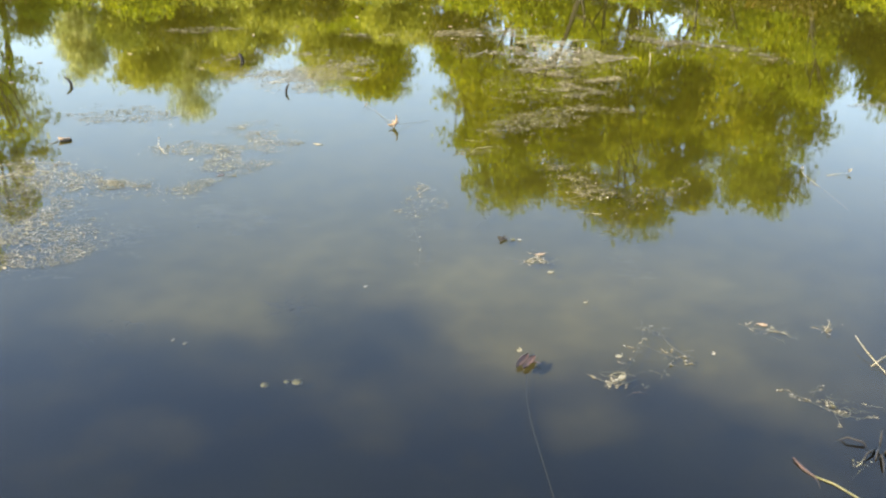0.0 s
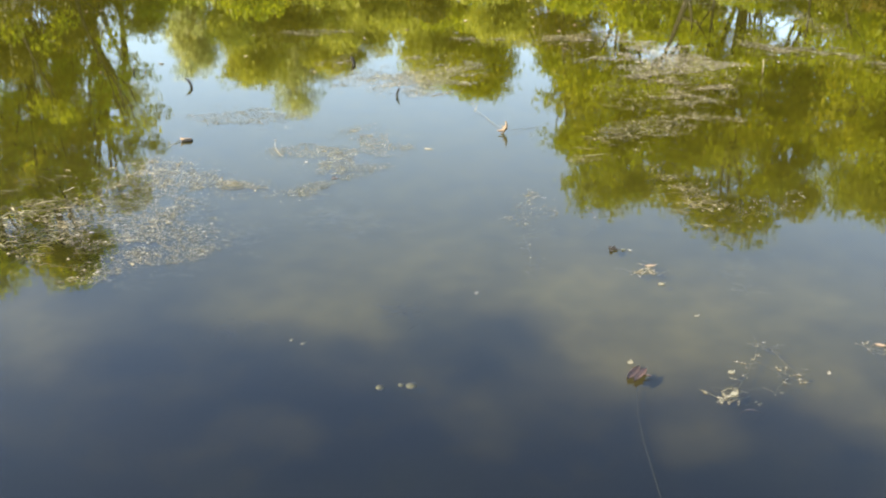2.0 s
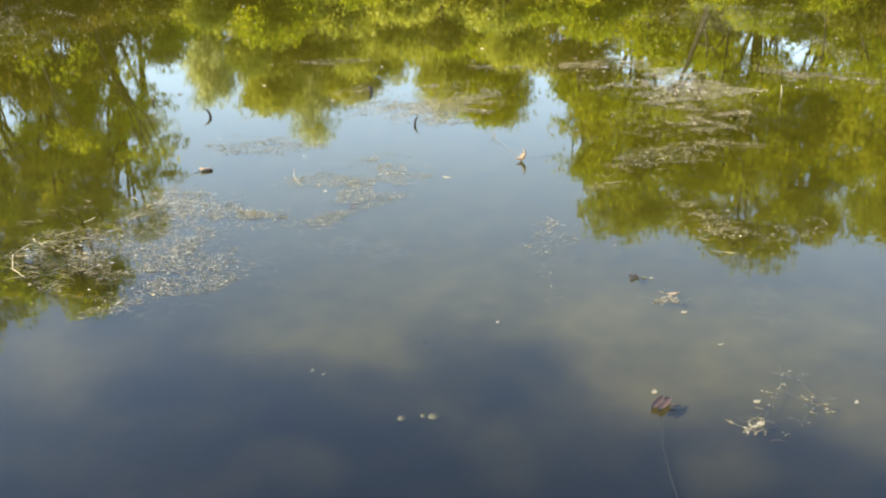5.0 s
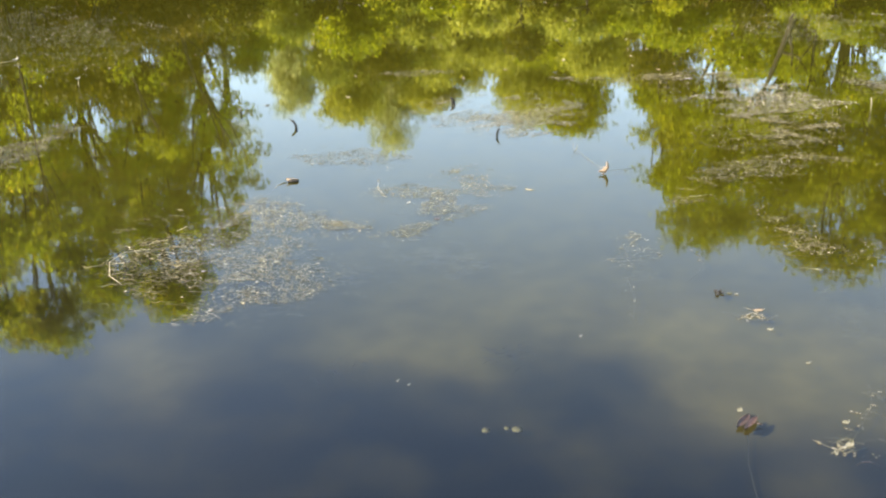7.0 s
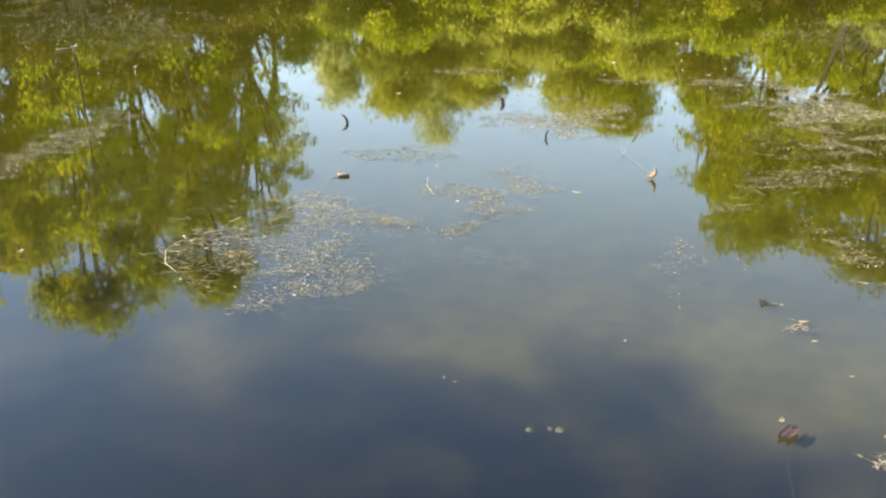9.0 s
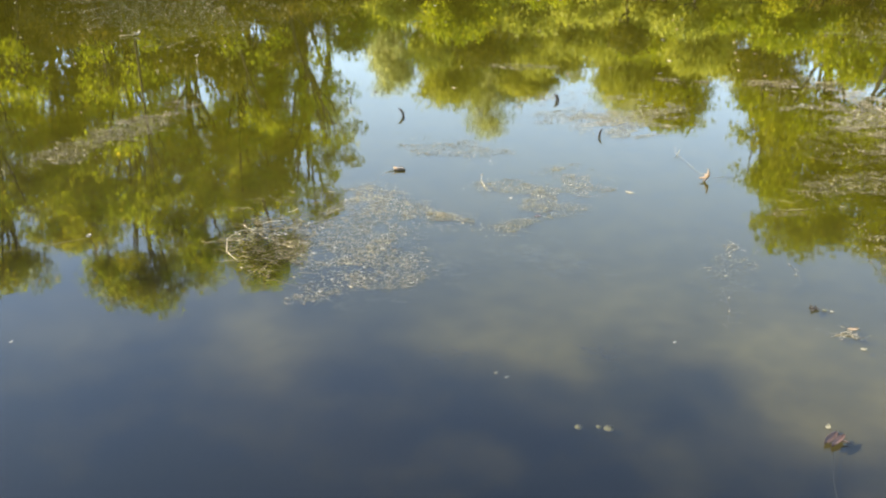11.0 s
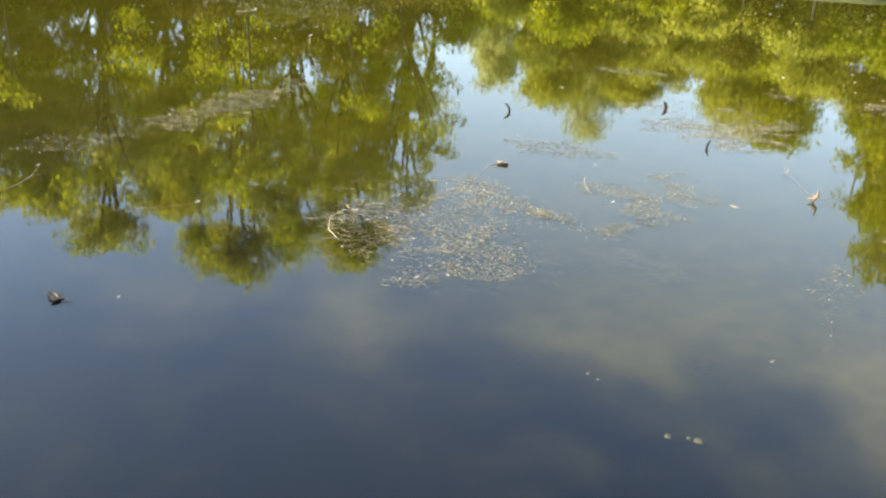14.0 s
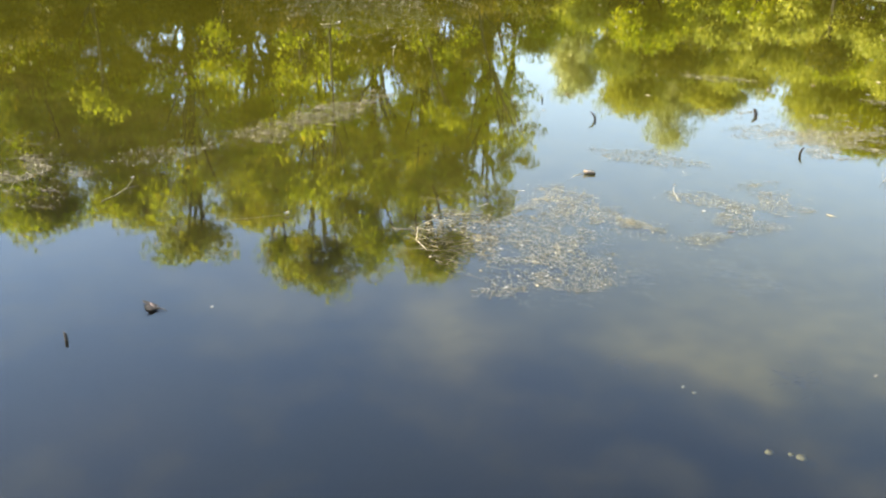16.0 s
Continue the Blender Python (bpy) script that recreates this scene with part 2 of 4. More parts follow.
def build_ground():
    n = 240
    ds = np.concatenate([np.linspace(-6, -0.6, 6), np.linspace(-0.4, 1.2, 17), np.geomspace(1.5, 3000, 34)])
    verts, faces = [], []
    ang = np.linspace(-math.pi, math.pi, n, endpoint=False)
    rs = shore_radius(ang)
    for d in ds:
        x, y = MIDDLE[0] + np.cos(ang) * (rs + d), MIDDLE[1] + np.sin(ang) * (rs + d)
        verts += list(zip(x, y, ground_height(x, y)))
    for i in range(len(ds) - 1):
        for k in range(n):
            j = (k + 1) % n
            faces.append((i * n + k, i * n + j, (i + 1) * n + j, (i + 1) * n + k)[::-1])
    faces.append(tuple(range(n)))
    ob = mesh_object("ground", verts, [f[::-1] for f in faces[:-1]] + [faces[-1]], GRASS, None, True)
    tagged(ob, "grassy bank and meadow round the pond", "ground", kind="structure")


build_ground()


def painted_sun_patches():
    """Middle, half widths and strength of each sunlit patch painted on the bed."""
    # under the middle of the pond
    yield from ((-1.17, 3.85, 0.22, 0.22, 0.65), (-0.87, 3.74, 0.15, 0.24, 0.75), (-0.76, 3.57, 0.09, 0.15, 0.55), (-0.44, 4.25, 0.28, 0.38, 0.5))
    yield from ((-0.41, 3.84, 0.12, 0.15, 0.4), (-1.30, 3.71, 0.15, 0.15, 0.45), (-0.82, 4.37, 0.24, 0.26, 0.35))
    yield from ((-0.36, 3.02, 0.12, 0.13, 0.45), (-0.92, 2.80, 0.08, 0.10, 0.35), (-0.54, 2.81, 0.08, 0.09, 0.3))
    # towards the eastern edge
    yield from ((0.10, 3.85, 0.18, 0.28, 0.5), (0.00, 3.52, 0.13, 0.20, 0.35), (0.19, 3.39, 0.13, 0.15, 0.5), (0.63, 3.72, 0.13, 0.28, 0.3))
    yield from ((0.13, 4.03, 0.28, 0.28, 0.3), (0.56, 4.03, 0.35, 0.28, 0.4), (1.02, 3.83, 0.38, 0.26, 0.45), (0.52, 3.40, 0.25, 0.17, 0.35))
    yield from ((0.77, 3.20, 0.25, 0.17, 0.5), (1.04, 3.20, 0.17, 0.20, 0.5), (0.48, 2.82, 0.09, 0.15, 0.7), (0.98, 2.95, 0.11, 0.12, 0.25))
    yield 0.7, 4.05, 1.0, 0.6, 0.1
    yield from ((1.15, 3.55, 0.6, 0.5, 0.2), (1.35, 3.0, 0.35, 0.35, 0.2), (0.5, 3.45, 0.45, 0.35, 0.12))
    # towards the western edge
    # the broad faint three put extra brightness into the western water
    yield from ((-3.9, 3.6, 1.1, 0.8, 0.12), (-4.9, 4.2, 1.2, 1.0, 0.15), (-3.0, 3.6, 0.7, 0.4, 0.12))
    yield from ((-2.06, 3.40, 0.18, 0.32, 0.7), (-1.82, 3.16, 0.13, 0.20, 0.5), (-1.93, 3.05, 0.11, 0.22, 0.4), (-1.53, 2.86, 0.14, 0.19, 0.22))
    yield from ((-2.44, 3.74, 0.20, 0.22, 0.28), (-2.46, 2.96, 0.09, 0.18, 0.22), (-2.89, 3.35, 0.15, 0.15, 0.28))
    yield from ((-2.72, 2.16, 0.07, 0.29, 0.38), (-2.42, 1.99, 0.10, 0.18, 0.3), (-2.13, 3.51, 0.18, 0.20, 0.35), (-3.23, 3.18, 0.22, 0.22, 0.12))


def build_bed():
    xs, ys = np.arange(-13.5, 11.6, 0.07), np.arange(0.2, 18.6, 0.07)
    X, Y = np.meshgrid(xs, ys)
    painted_sun = np.zeros_like(X)
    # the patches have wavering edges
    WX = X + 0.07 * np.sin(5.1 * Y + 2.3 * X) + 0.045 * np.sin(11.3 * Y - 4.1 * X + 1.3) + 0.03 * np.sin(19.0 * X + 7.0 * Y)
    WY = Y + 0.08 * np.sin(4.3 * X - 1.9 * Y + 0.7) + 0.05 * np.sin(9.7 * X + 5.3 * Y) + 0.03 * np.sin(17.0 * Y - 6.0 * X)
    for x, y, a, b, s in painted_sun_patches():
        painted_sun += s * np.exp(-(((WX - x) / a) ** 2 + ((WY - y) / b) ** 2) ** 0.8 * 0.8)
    # the painted far brightening starts farther out in the west
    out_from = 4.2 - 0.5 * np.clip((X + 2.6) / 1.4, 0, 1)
    # painted light: weaker towards the near bank, lifted in a far band
    painted_sun = (0.68 + 0.28 * np.clip((X + 0.3) / 0.6, 0, 1)) * painted_sun / (1 + 0.5 * painted_sun) * np.clip((Y - 2.4) / 1.0, 0.35, 1) + 0.3 * np.clip((Y - out_from + 0.3) / 1.6, 0, 1)
    Z = -0.034 + 0.004 * painted_sun + 0.003 * np.sin(X * 2.1 + 0.4) * np.sin(Y * 1.7)
    verts = np.stack([X, Y, Z], -1).reshape(-1, 3)
    w, hh = len(xs), len(ys)
    faces = [(j * w + i, j * w + i + 1, (j + 1) * w + i + 1, (j + 1) * w + i) for j in range(hh - 1) for i in range(w - 1)]
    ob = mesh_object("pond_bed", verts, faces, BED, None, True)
    ob.data.attributes.new("painted_sun", "FLOAT", "POINT").data.foreach_set("value", painted_sun.ravel())
    # olive veil painted on the bed to lift the far tree reflections
    olive_veil = np.clip((Y - out_from + 0.6) / 3.0, 0, 1) * 0.7
    ob.data.attributes.new("olive_veil", "FLOAT", "POINT").data.foreach_set("value", olive_veil.ravel())
    tagged(ob, "murky pond bed with sunlit patches painted in", "pond bed", kind="structure")


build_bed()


def build_water():
    n = 200
    ang = np.linspace(-math.pi, math.pi, n, endpoint=False)
    r = shore_radius(ang) + 0.45
    verts = [(MIDDLE[0], MIDDLE[1], 0)] + [(MIDDLE[0] + math.cos(a) * q, MIDDLE[1] + math.sin(a) * q, 0) for a, q in zip(ang, r)]
    faces = [(0, 1 + i, 1 + (i + 1) % n) for i in range(n)]
    ob = mesh_object("water", verts, faces, WATER)
    ob.visible_shadow = False
    tagged(ob, "still dark pond water mirroring trees and sky", "water", kind="structure")


build_water()


# ---- trees and shrubs on the far bank ----
EYE = 1.85


def stand(az, dist):
    x, y = dist * math.sin(radians(az)), dist * math.cos(radians(az))
    return x, y, float(ground_height(np.array(x), np.array(y)))


def tree(az, dist, top, half, base, seed, leaves, label, size=0.075, clumps=620, per=100, spread=0.33, lean=0.0, name="tree", trunk_r=0.13, gaps=-0.2, grain=1.7, lobes=18, peak=0.12):
    """A tree whose crown tops out at the elevation top and spans half degrees to each side; base: elevation at which the crown begins.
    Every limb carries its own lobe of the crown."""
    rng = np.random.default_rng(seed)
    x, y, z0 = stand(az, dist)
    height = dist * math.tan(radians(top)) - EYE - z0
    low = max(0.3, dist * math.tan(radians(base)) - EYE - z0)
    R = dist * math.tan(radians(half))
    thing = new(name)
    thing.location = (x, y, z0 - 0.1)
    bend = rng.normal(size=2) * 0.12
    n = 8
    stem = [(bend[0] * math.sin(i / n * 3) + lean * (i / n) ** 2, bend[1] * math.sin(i / n * 2.4), height * 0.86 * i / n) for i in range(n + 1)]
    rad = [trunk_r * (1.25 if i == 0 else 1) * (1 - 0.85 * i / n) + 0.012 for i in range(n + 1)]
    part("trunk", *tube(stem, rad, 8), BARK, thing)
    rz = (height - low) / 2
    ends = []
    start = rng.uniform(0, 6.28)
    for i in range(lobes):
        # the last four lobes make the top of the crown, the others spiral up round the stem
        k = (i + 0.5) / lobes
        r = min(R, rz * 1.1) * rng.uniform(0.42, 0.60)
        if i >= lobes - 4:
            w, fall = start + 1.57 * i, rng.uniform(0, peak)
            reach = (R - r) * (0.25 if i == lobes - 1 else 0.75)
            e = Vector((stem[-1][0] + math.cos(w) * reach, stem[-1][1] + math.sin(w) * reach, height - r * 0.8 - (0 if i == lobes - 1 else fall * rz)))
        else:
            hz = low + r * 0.7 + (height - low - r * 1.6) * k
            w = start + 2.4 * i + rng.uniform(-0.3, 0.3)
            reach = max(0.0, R - r) * (0.75 + 0.5 * math.sin(math.pi * min(1, 0.25 + k * 0.75)))
            reach = min(reach, max(0.05, R - r))
            e = Vector((math.cos(w) * reach + lean * k, math.sin(w) * reach, hz))
        s = Vector(stem[max(1, min(n - 1, int((e.z - 0.45 * r - 0.4 * rz) / (height * 0.86) * n)))])
        if s.z > e.z - 0.2:
            s = Vector(stem[1])
        m = s.lerp(e, 0.5) + Vector((0, 0, -0.10 * (e - s).length)) + Vector(rng.normal(size=3) * 0.08)
        pieces = [tube([s, s.lerp(m, 0.5), m, m.lerp(e, 0.6), e], [trunk_r * 0.5, trunk_r * 0.42, trunk_r * 0.32, trunk_r * 0.2, 0.012], 5)]
        for _ in range(max(2, clumps // lobes)):
            d = Vector(rng.normal(size=3)).normalized()
            lump = 0.95 + 0.35 * noise.noise(d * 2.0 + Vector((seed * 3.7, i * 1.9, 0)))
            u = d * lump * r * rng.uniform(0, 1) ** 0.38
            c = e + Vector((u.x, u.y, u.z * 0.8))
            if c.z > height or noise.noise(c * grain + Vector((seed, 0, 0))) < gaps:
                continue
            q = min((s.lerp(m, 0.5), m, m.lerp(e, 0.5), e), key=lambda p: (p - c).length)
            ends.append((c, rng.uniform(0.6, 1.25)))
            pieces.append(tube([q, q.lerp(c, 0.5) + Vector((0, 0, 0.05)), c], [0.013, 0.009, 0.004], 4))
        part("limb", *joined(pieces), BARK, thing)
    tufts = []
    for c, k in ends:
        d = rng.normal(size=(int(per * k), 3))
        d *= (rng.uniform(0, 1, len(d)) ** 0.4 / np.linalg.norm(d, axis=1))[:, None]
        tufts.append(np.array(c) + d * spread * k * np.array((1.35, 1.35, 1.0)))
    cs = np.concatenate(tufts)
    part("crown", *small_leaves(rng, cs, size), leaves, thing, smooth=False)
    return tagged(thing, label, "tree" if name == "tree" else "shrub", "trees on the far bank" if name == "tree" else "shrubs on the far bank")


tree(-54, 24, 20.0, 4.5, 9, 1, LEAF_LIFTED, "broad olive-green tree on the far bank", clumps=360)
tree(-48.6, 26, 19.9, 3.2, 9, 2, LEAF_LIFTED, "rounded olive-green tree on the far bank")
tree(-44.4, 27, 20.0, 3.2, 11, 19, LEAF_LIFTED, "olive-green tree among others on the bank")
tree(-40.4, 26, 22.0, 3.2, 11, 3, LEAF_LIFTED, "olive-green tree with gaps showing sky", clumps=460, gaps=0.0, grain=2.3)
tree(-37.2, 28, 20.6, 2.8, 11.8, 20, LEAF_LIFTED, "olive-green tree among others on the bank", clumps=420, gaps=-0.06)
tree(-36.0, 27, 22.4, 1.9, 13, 25, LEAF_LIFTED, "olive-green tree with a narrow crown", clumps=220, gaps=-0.04, grain=2.3, trunk_r=0.07)
tree(-33.3, 25, 24.0, 3.7, 8.5, 4, LEAF_LIFTED, "tall tree with a straight dark trunk", clumps=560, gaps=-0.06, grain=2.3, spread=0.30, trunk_r=0.11)
tree(-29.9, 28, 22.5, 2.8, 12, 22, LEAF_LIFTED, "olive-green tree with a rounded crown", clumps=420, gaps=-0.1)
tree(-27.4, 26, 23.2, 2.8, 9, 5, LEAF_LIFTED, "wide tree with leaning dark limbs", lean=0.3, clumps=460, gaps=-0.06)
tree(-24.2, 26, 20.0, 3.4, 10.5, 21, LEAF_LIFTED, "olive-green tree with open airy sprays", clumps=260, gaps=0.02, spread=0.26)
tree(-22.9, 29, 14.6, 1.9, 6, 6, LEAF_GREY, "thin grey-green tree with a loose crown", size=0.065, clumps=60, per=90, lobes=8)
tree(1.7, 26, 17.4, 1.8, 11.5, 26, LEAF_TREE, "small olive-green tree beside taller ones", clumps=200, gaps=-0.15, trunk_r=0.07, lobes=10)
tree(4.5, 25, 20.8, 3.7, 11.5, 7, LEAF_TREE, "dense olive-green tree on the far bank", clumps=480, gaps=-0.1)
tree(7.6, 27, 20.2, 3.0, 12.5, 23, LEAF_TREE, "olive-green tree with a rounded crown", clumps=420, gaps=-0.12)
tree(10.9, 26, 21.8, 3.6, 10.4, 8, LEAF_TREE, "dense olive-green tree with dark trunks", clumps=480, gaps=-0.1)
tree(14.2, 27, 20.3, 3.0, 10.4, 9, LEAF_TREE, "olive-green tree with a gappy crown", clumps=420, gaps=-0.08)
tree(18.3, 25, 19.7, 3.5, 9.5, 10, LEAF_TREE, "olive-green tree with a leaning trunk", gaps=-0.15)
for i, (az, dist, top, half) in enumerate(((1.6, 28, 13.0, 2.6), (20.6, 28, 13.0, 3.0), (5.6, 23, 11.8, 2.4), (7.6, 24, 12.0, 2.2), (9.6, 23, 9.2, 1.8), (12.6, 23, 9.6, 1.6),
                                          (15.2, 23, 11.2, 2.2), (17.6, 24, 11.5, 2.6), (-0.9, 27, 11.7, 1.5), (-21.2, 28, 10.9, 1.6))):
    tree(az, dist, top, half, 5.5, 60 + i, LEAF_TREE if az > 3 else LEAF_SHRUB, "low dense tree on the far bank", clumps=200)
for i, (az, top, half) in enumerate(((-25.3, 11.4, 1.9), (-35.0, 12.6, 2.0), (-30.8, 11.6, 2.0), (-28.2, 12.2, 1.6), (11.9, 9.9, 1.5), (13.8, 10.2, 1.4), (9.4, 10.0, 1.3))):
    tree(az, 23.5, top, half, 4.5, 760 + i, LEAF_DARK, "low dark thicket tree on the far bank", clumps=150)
tree(25.8, 27, 14.2, 4.0, 8, 11, LEAF_TREE, "low olive-green tree on the far bank")
tree(-19.0, 36, 13.4, 1.4, 8.5, 12, LEAF_GREY, "small pale green distant tree", clumps=190, per=90, gaps=-0.5, peak=0.5)
tree(-15.6, 31, 13.7, 2.4, 7, 13, LEAF_SHRUB, "yellow-green tree behind the shrubs")
tree(-11.4, 31, 13.2, 1.9, 7, 17, LEAF_SHRUB, "yellow-green round tree behind the shrubs")
tree(-8.9, 31, 12.3, 2.0, 7, 24, LEAF_SHRUB, "yellow-green round tree behind the shrubs", clumps=200)
tree(-6.2, 30, 13.3, 2.2, 7, 18, LEAF_SHRUB, "yellow-green round tree behind the shrubs")
tree(-13.6, 33, 15.6, 1.9, 10, 14, LEAF_GREY, "slender pale willow behind the shrubs", size=0.07, clumps=190, per=90, trunk_r=0.05, gaps=-0.6, peak=1.0)
tree(-5.0, 32, 14.5, 2.6, 9, 15, LEAF_GREY, "pale willow with a thin crown", size=0.07, clumps=240, per=90, gaps=-0.3)
tree(-3.2, 30, 14.9, 1.8, 10.5, 16, LEAF_TREE, "small olive-green tree behind the shrubs", clumps=240, per=90, gaps=-0.4)

SAPLINGS = [(-33.3, 21.5, 18.5, 0.25, 0.032), (-35.2, 21, 13.0, 0.2, 0.038), (-46.0, 21, 14.0, 0.3, 0.038), (-24.6, 22, 16.0, 0.9, 0.045), (-27.5, 22, 15.0, 0.5, 0.038), (-38.5, 21, 12.5, -0.2, 0.038),
            (8.8, 21.5, 14.5, -0.9, 0.09), (8.9, 21.6, 13.5, 0.0, 0.045), (11.0, 22, 12.8, 0.05, 0.045), (11.4, 22, 12.5, -0.05, 0.04), (13.0, 22, 12.5, 0.3, 0.038), (19.3, 21, 14.5, 0.5, 0.05), (16.0, 21.5, 12.0, 0.1, 0.038)]
for i, (az, dist, top, lean, trunk) in enumerate(SAPLINGS):
    tree(az, dist, top, 1.6, 10.5 if az > 0 else 9.0, 80 + i, LEAF_TREE, "thin dark sapling with a sparse crown", 0.062, 18, 75, 0.22, lean, "tree", trunk, lobes=6)

SKYLINE = [(-75, 13.2), (-43, 13.2), (-40, 12.8), (-36, 13.2), (-27, 12.4), (-24, 11.2), (-22, 10.8), (-21.2, 10.9), (-19.5, 11.5), (-17, 12.6), (-11, 12.8), (-9.6, 12.0), (-7, 12.2), (-1, 11.8), (1, 12.4), (3.6, 11.2), (5.2, 10.3), (7, 10.3), (8.6, 10.8), (10.2, 8.9), (13.4, 8.9), (15, 11.6), (18, 12.4), (22, 12.4), (50, 12.8)]


def shrub_row(first, last, step, near, far, drop, seed):
    """Shrubs along the bank, their tops under the skyline of the understorey."""
    rng = np.random.default_rng(seed)
    for i in range(int((last - first) / step) + 1):
        az = first + step * i + rng.uniform(-0.6, 0.6)
        top = float(np.interp(az, *zip(*SKYLINE))) - drop - rng.uniform(0, 1.2)
        bright = -21 < az < 1
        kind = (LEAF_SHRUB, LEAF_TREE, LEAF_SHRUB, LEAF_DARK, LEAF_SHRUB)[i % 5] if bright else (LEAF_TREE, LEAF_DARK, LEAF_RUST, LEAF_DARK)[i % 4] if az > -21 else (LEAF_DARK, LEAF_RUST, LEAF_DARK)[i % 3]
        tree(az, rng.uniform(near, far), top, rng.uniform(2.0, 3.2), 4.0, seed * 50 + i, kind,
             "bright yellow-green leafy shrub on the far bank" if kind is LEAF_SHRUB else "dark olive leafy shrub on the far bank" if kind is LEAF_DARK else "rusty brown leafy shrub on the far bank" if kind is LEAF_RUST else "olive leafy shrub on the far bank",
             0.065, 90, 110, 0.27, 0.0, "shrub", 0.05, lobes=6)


shrub_row(-70, 45, 3.1, 24, 27, 0.0, 4)
shrub_row(-70, 45, 3.4, 20.5, 22.5, 2.0, 6)
shrub_row(-70, 7, 3.2, 22, 23.5, 2.6, 8)


def shore_distance(az):
    """How far from the camera's place the far waterline lies in that direction."""
    d = 9.0
    while float(ground_height(np.array(d * math.sin(radians(az))), np.array(d * math.cos(radians(az))))) < 0 and d < 30:
        d += 0.1
    return d


_rng = np.random.default_rng(12)
for i in range(52):
    az = -66 + 2.05 * i + _rng.uniform(-0.5, 0.5)
    dist = shore_distance(az) + _rng.uniform(0.7, 1.3) + (0.5 if -5.5 < az < 1 else 0)
    high = _rng.uniform(0.9, 1.7)
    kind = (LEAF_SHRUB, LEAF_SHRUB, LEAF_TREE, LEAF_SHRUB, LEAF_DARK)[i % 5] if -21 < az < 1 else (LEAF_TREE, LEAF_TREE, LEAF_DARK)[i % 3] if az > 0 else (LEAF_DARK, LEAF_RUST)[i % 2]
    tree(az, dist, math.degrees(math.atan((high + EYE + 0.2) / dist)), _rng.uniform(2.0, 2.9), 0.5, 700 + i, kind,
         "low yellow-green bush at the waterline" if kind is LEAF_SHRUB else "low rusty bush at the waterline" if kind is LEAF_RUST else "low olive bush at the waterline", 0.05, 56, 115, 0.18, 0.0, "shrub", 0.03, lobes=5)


def reed_bed(x, y, seed, count, label):
    """Dry reeds and grass stems on the waterline, one tuft."""
    rng = np.random.default_rng(seed)
    verts, faces = [], []
    for _ in range(count):
        px, py = x + rng.normal() * 0.7, y + rng.normal() * 0.3
        z = float(ground_height(np.array(px), np.array(py)))
        if z < -0.15:
            continue
        hgt, w, lx, ly = rng.uniform(0.25, 0.8), rng.uniform(0.005, 0.011), rng.normal() * 0.12, rng.normal() * 0.12
        a = rng.uniform(0, 3.14)
        cx, cy = math.cos(a) * w, math.sin(a) * w
        o = len(verts)
        verts += [(px - cx, py - cy, z), (px + cx, py + cy, z), (px + cx + lx * 0.5, py + cy + ly * 0.5, z + hgt * 0.6),
                  (px - cx + lx * 0.5, py - cy + ly * 0.5, z + hgt * 0.6), (px + lx * 1.3, py + ly * 1.3, z + hgt)]
        faces += [(o, o + 1, o + 2, o + 3), (o + 3, o + 2, o + 4)]
    tagged(mesh_object("reed_tuft", verts, faces, REED), label, "reeds", "reeds along the bank", "stuff")


for i in range(46):
    a = radians(-30 + 6.2 * i * 0.9)
    r = float(shore_radius(np.array(a))) + 0.45
    reed_bed(MIDDLE[0] + math.cos(a) * r, MIDDLE[1] + math.sin(a) * r, 300 + i, 40, "dry brown reeds and grass on the waterline") if math.sin(a) > -0.15 and not -3.5 < MIDDLE[0] + math.cos(a) * r < 2.5 else None


# ---- floating weed ----
def stem_piece(rng, p, length, width, rise=0.012):
    """A thin curved stem lying on the water, three-sided."""
    a, turn = rng.normal() * 0.6 + (math.pi if rng.uniform() < 0.5 else 0.0) + 0.25, rng.normal() * 1.0
    pts, n = [], 4
    x, y = p
    for i in range(n + 1):
        pts.append((x, y, 0.002 + rise * rng.uniform(0, 1)))
        x += math.cos(a) * length / n
        y += math.sin(a) * length / n
        a += turn / n
    return tube(pts, [width, width, width * 0.9, width * 0.7, width * 0.4], 3)


WEED_LOOK = {
    "stalk": ("tangled straw-coloured stalks floating on the pond", 520, 1300, 0.085, 0.0012, 0.015, 0.014),
    "fine": ("pale brown scraps of floating pond weed", 620, 7000, 0.045, 0.0006, 0.0085, 0.002),
    "film": ("thin brownish film of weed scraps on the water", 360, 4200, 0.045, 0.0007, 0.010, 0.0015),
    "mat": ("dense mat of pale brown floating weed", 480, 3300, 0.08, 0.0008, 0.0125, 0.004),
    "sub": ("sunken greenish weed just under the surface", 1700, 1000, 0.04, 0.0007, 0.010, 0.0),
    "tuft": ("small tuft of yellowish floating weed", 700, 1500, 0.05, 0.0006, 0.008, 0.004),
}
_weed_seed = [500]


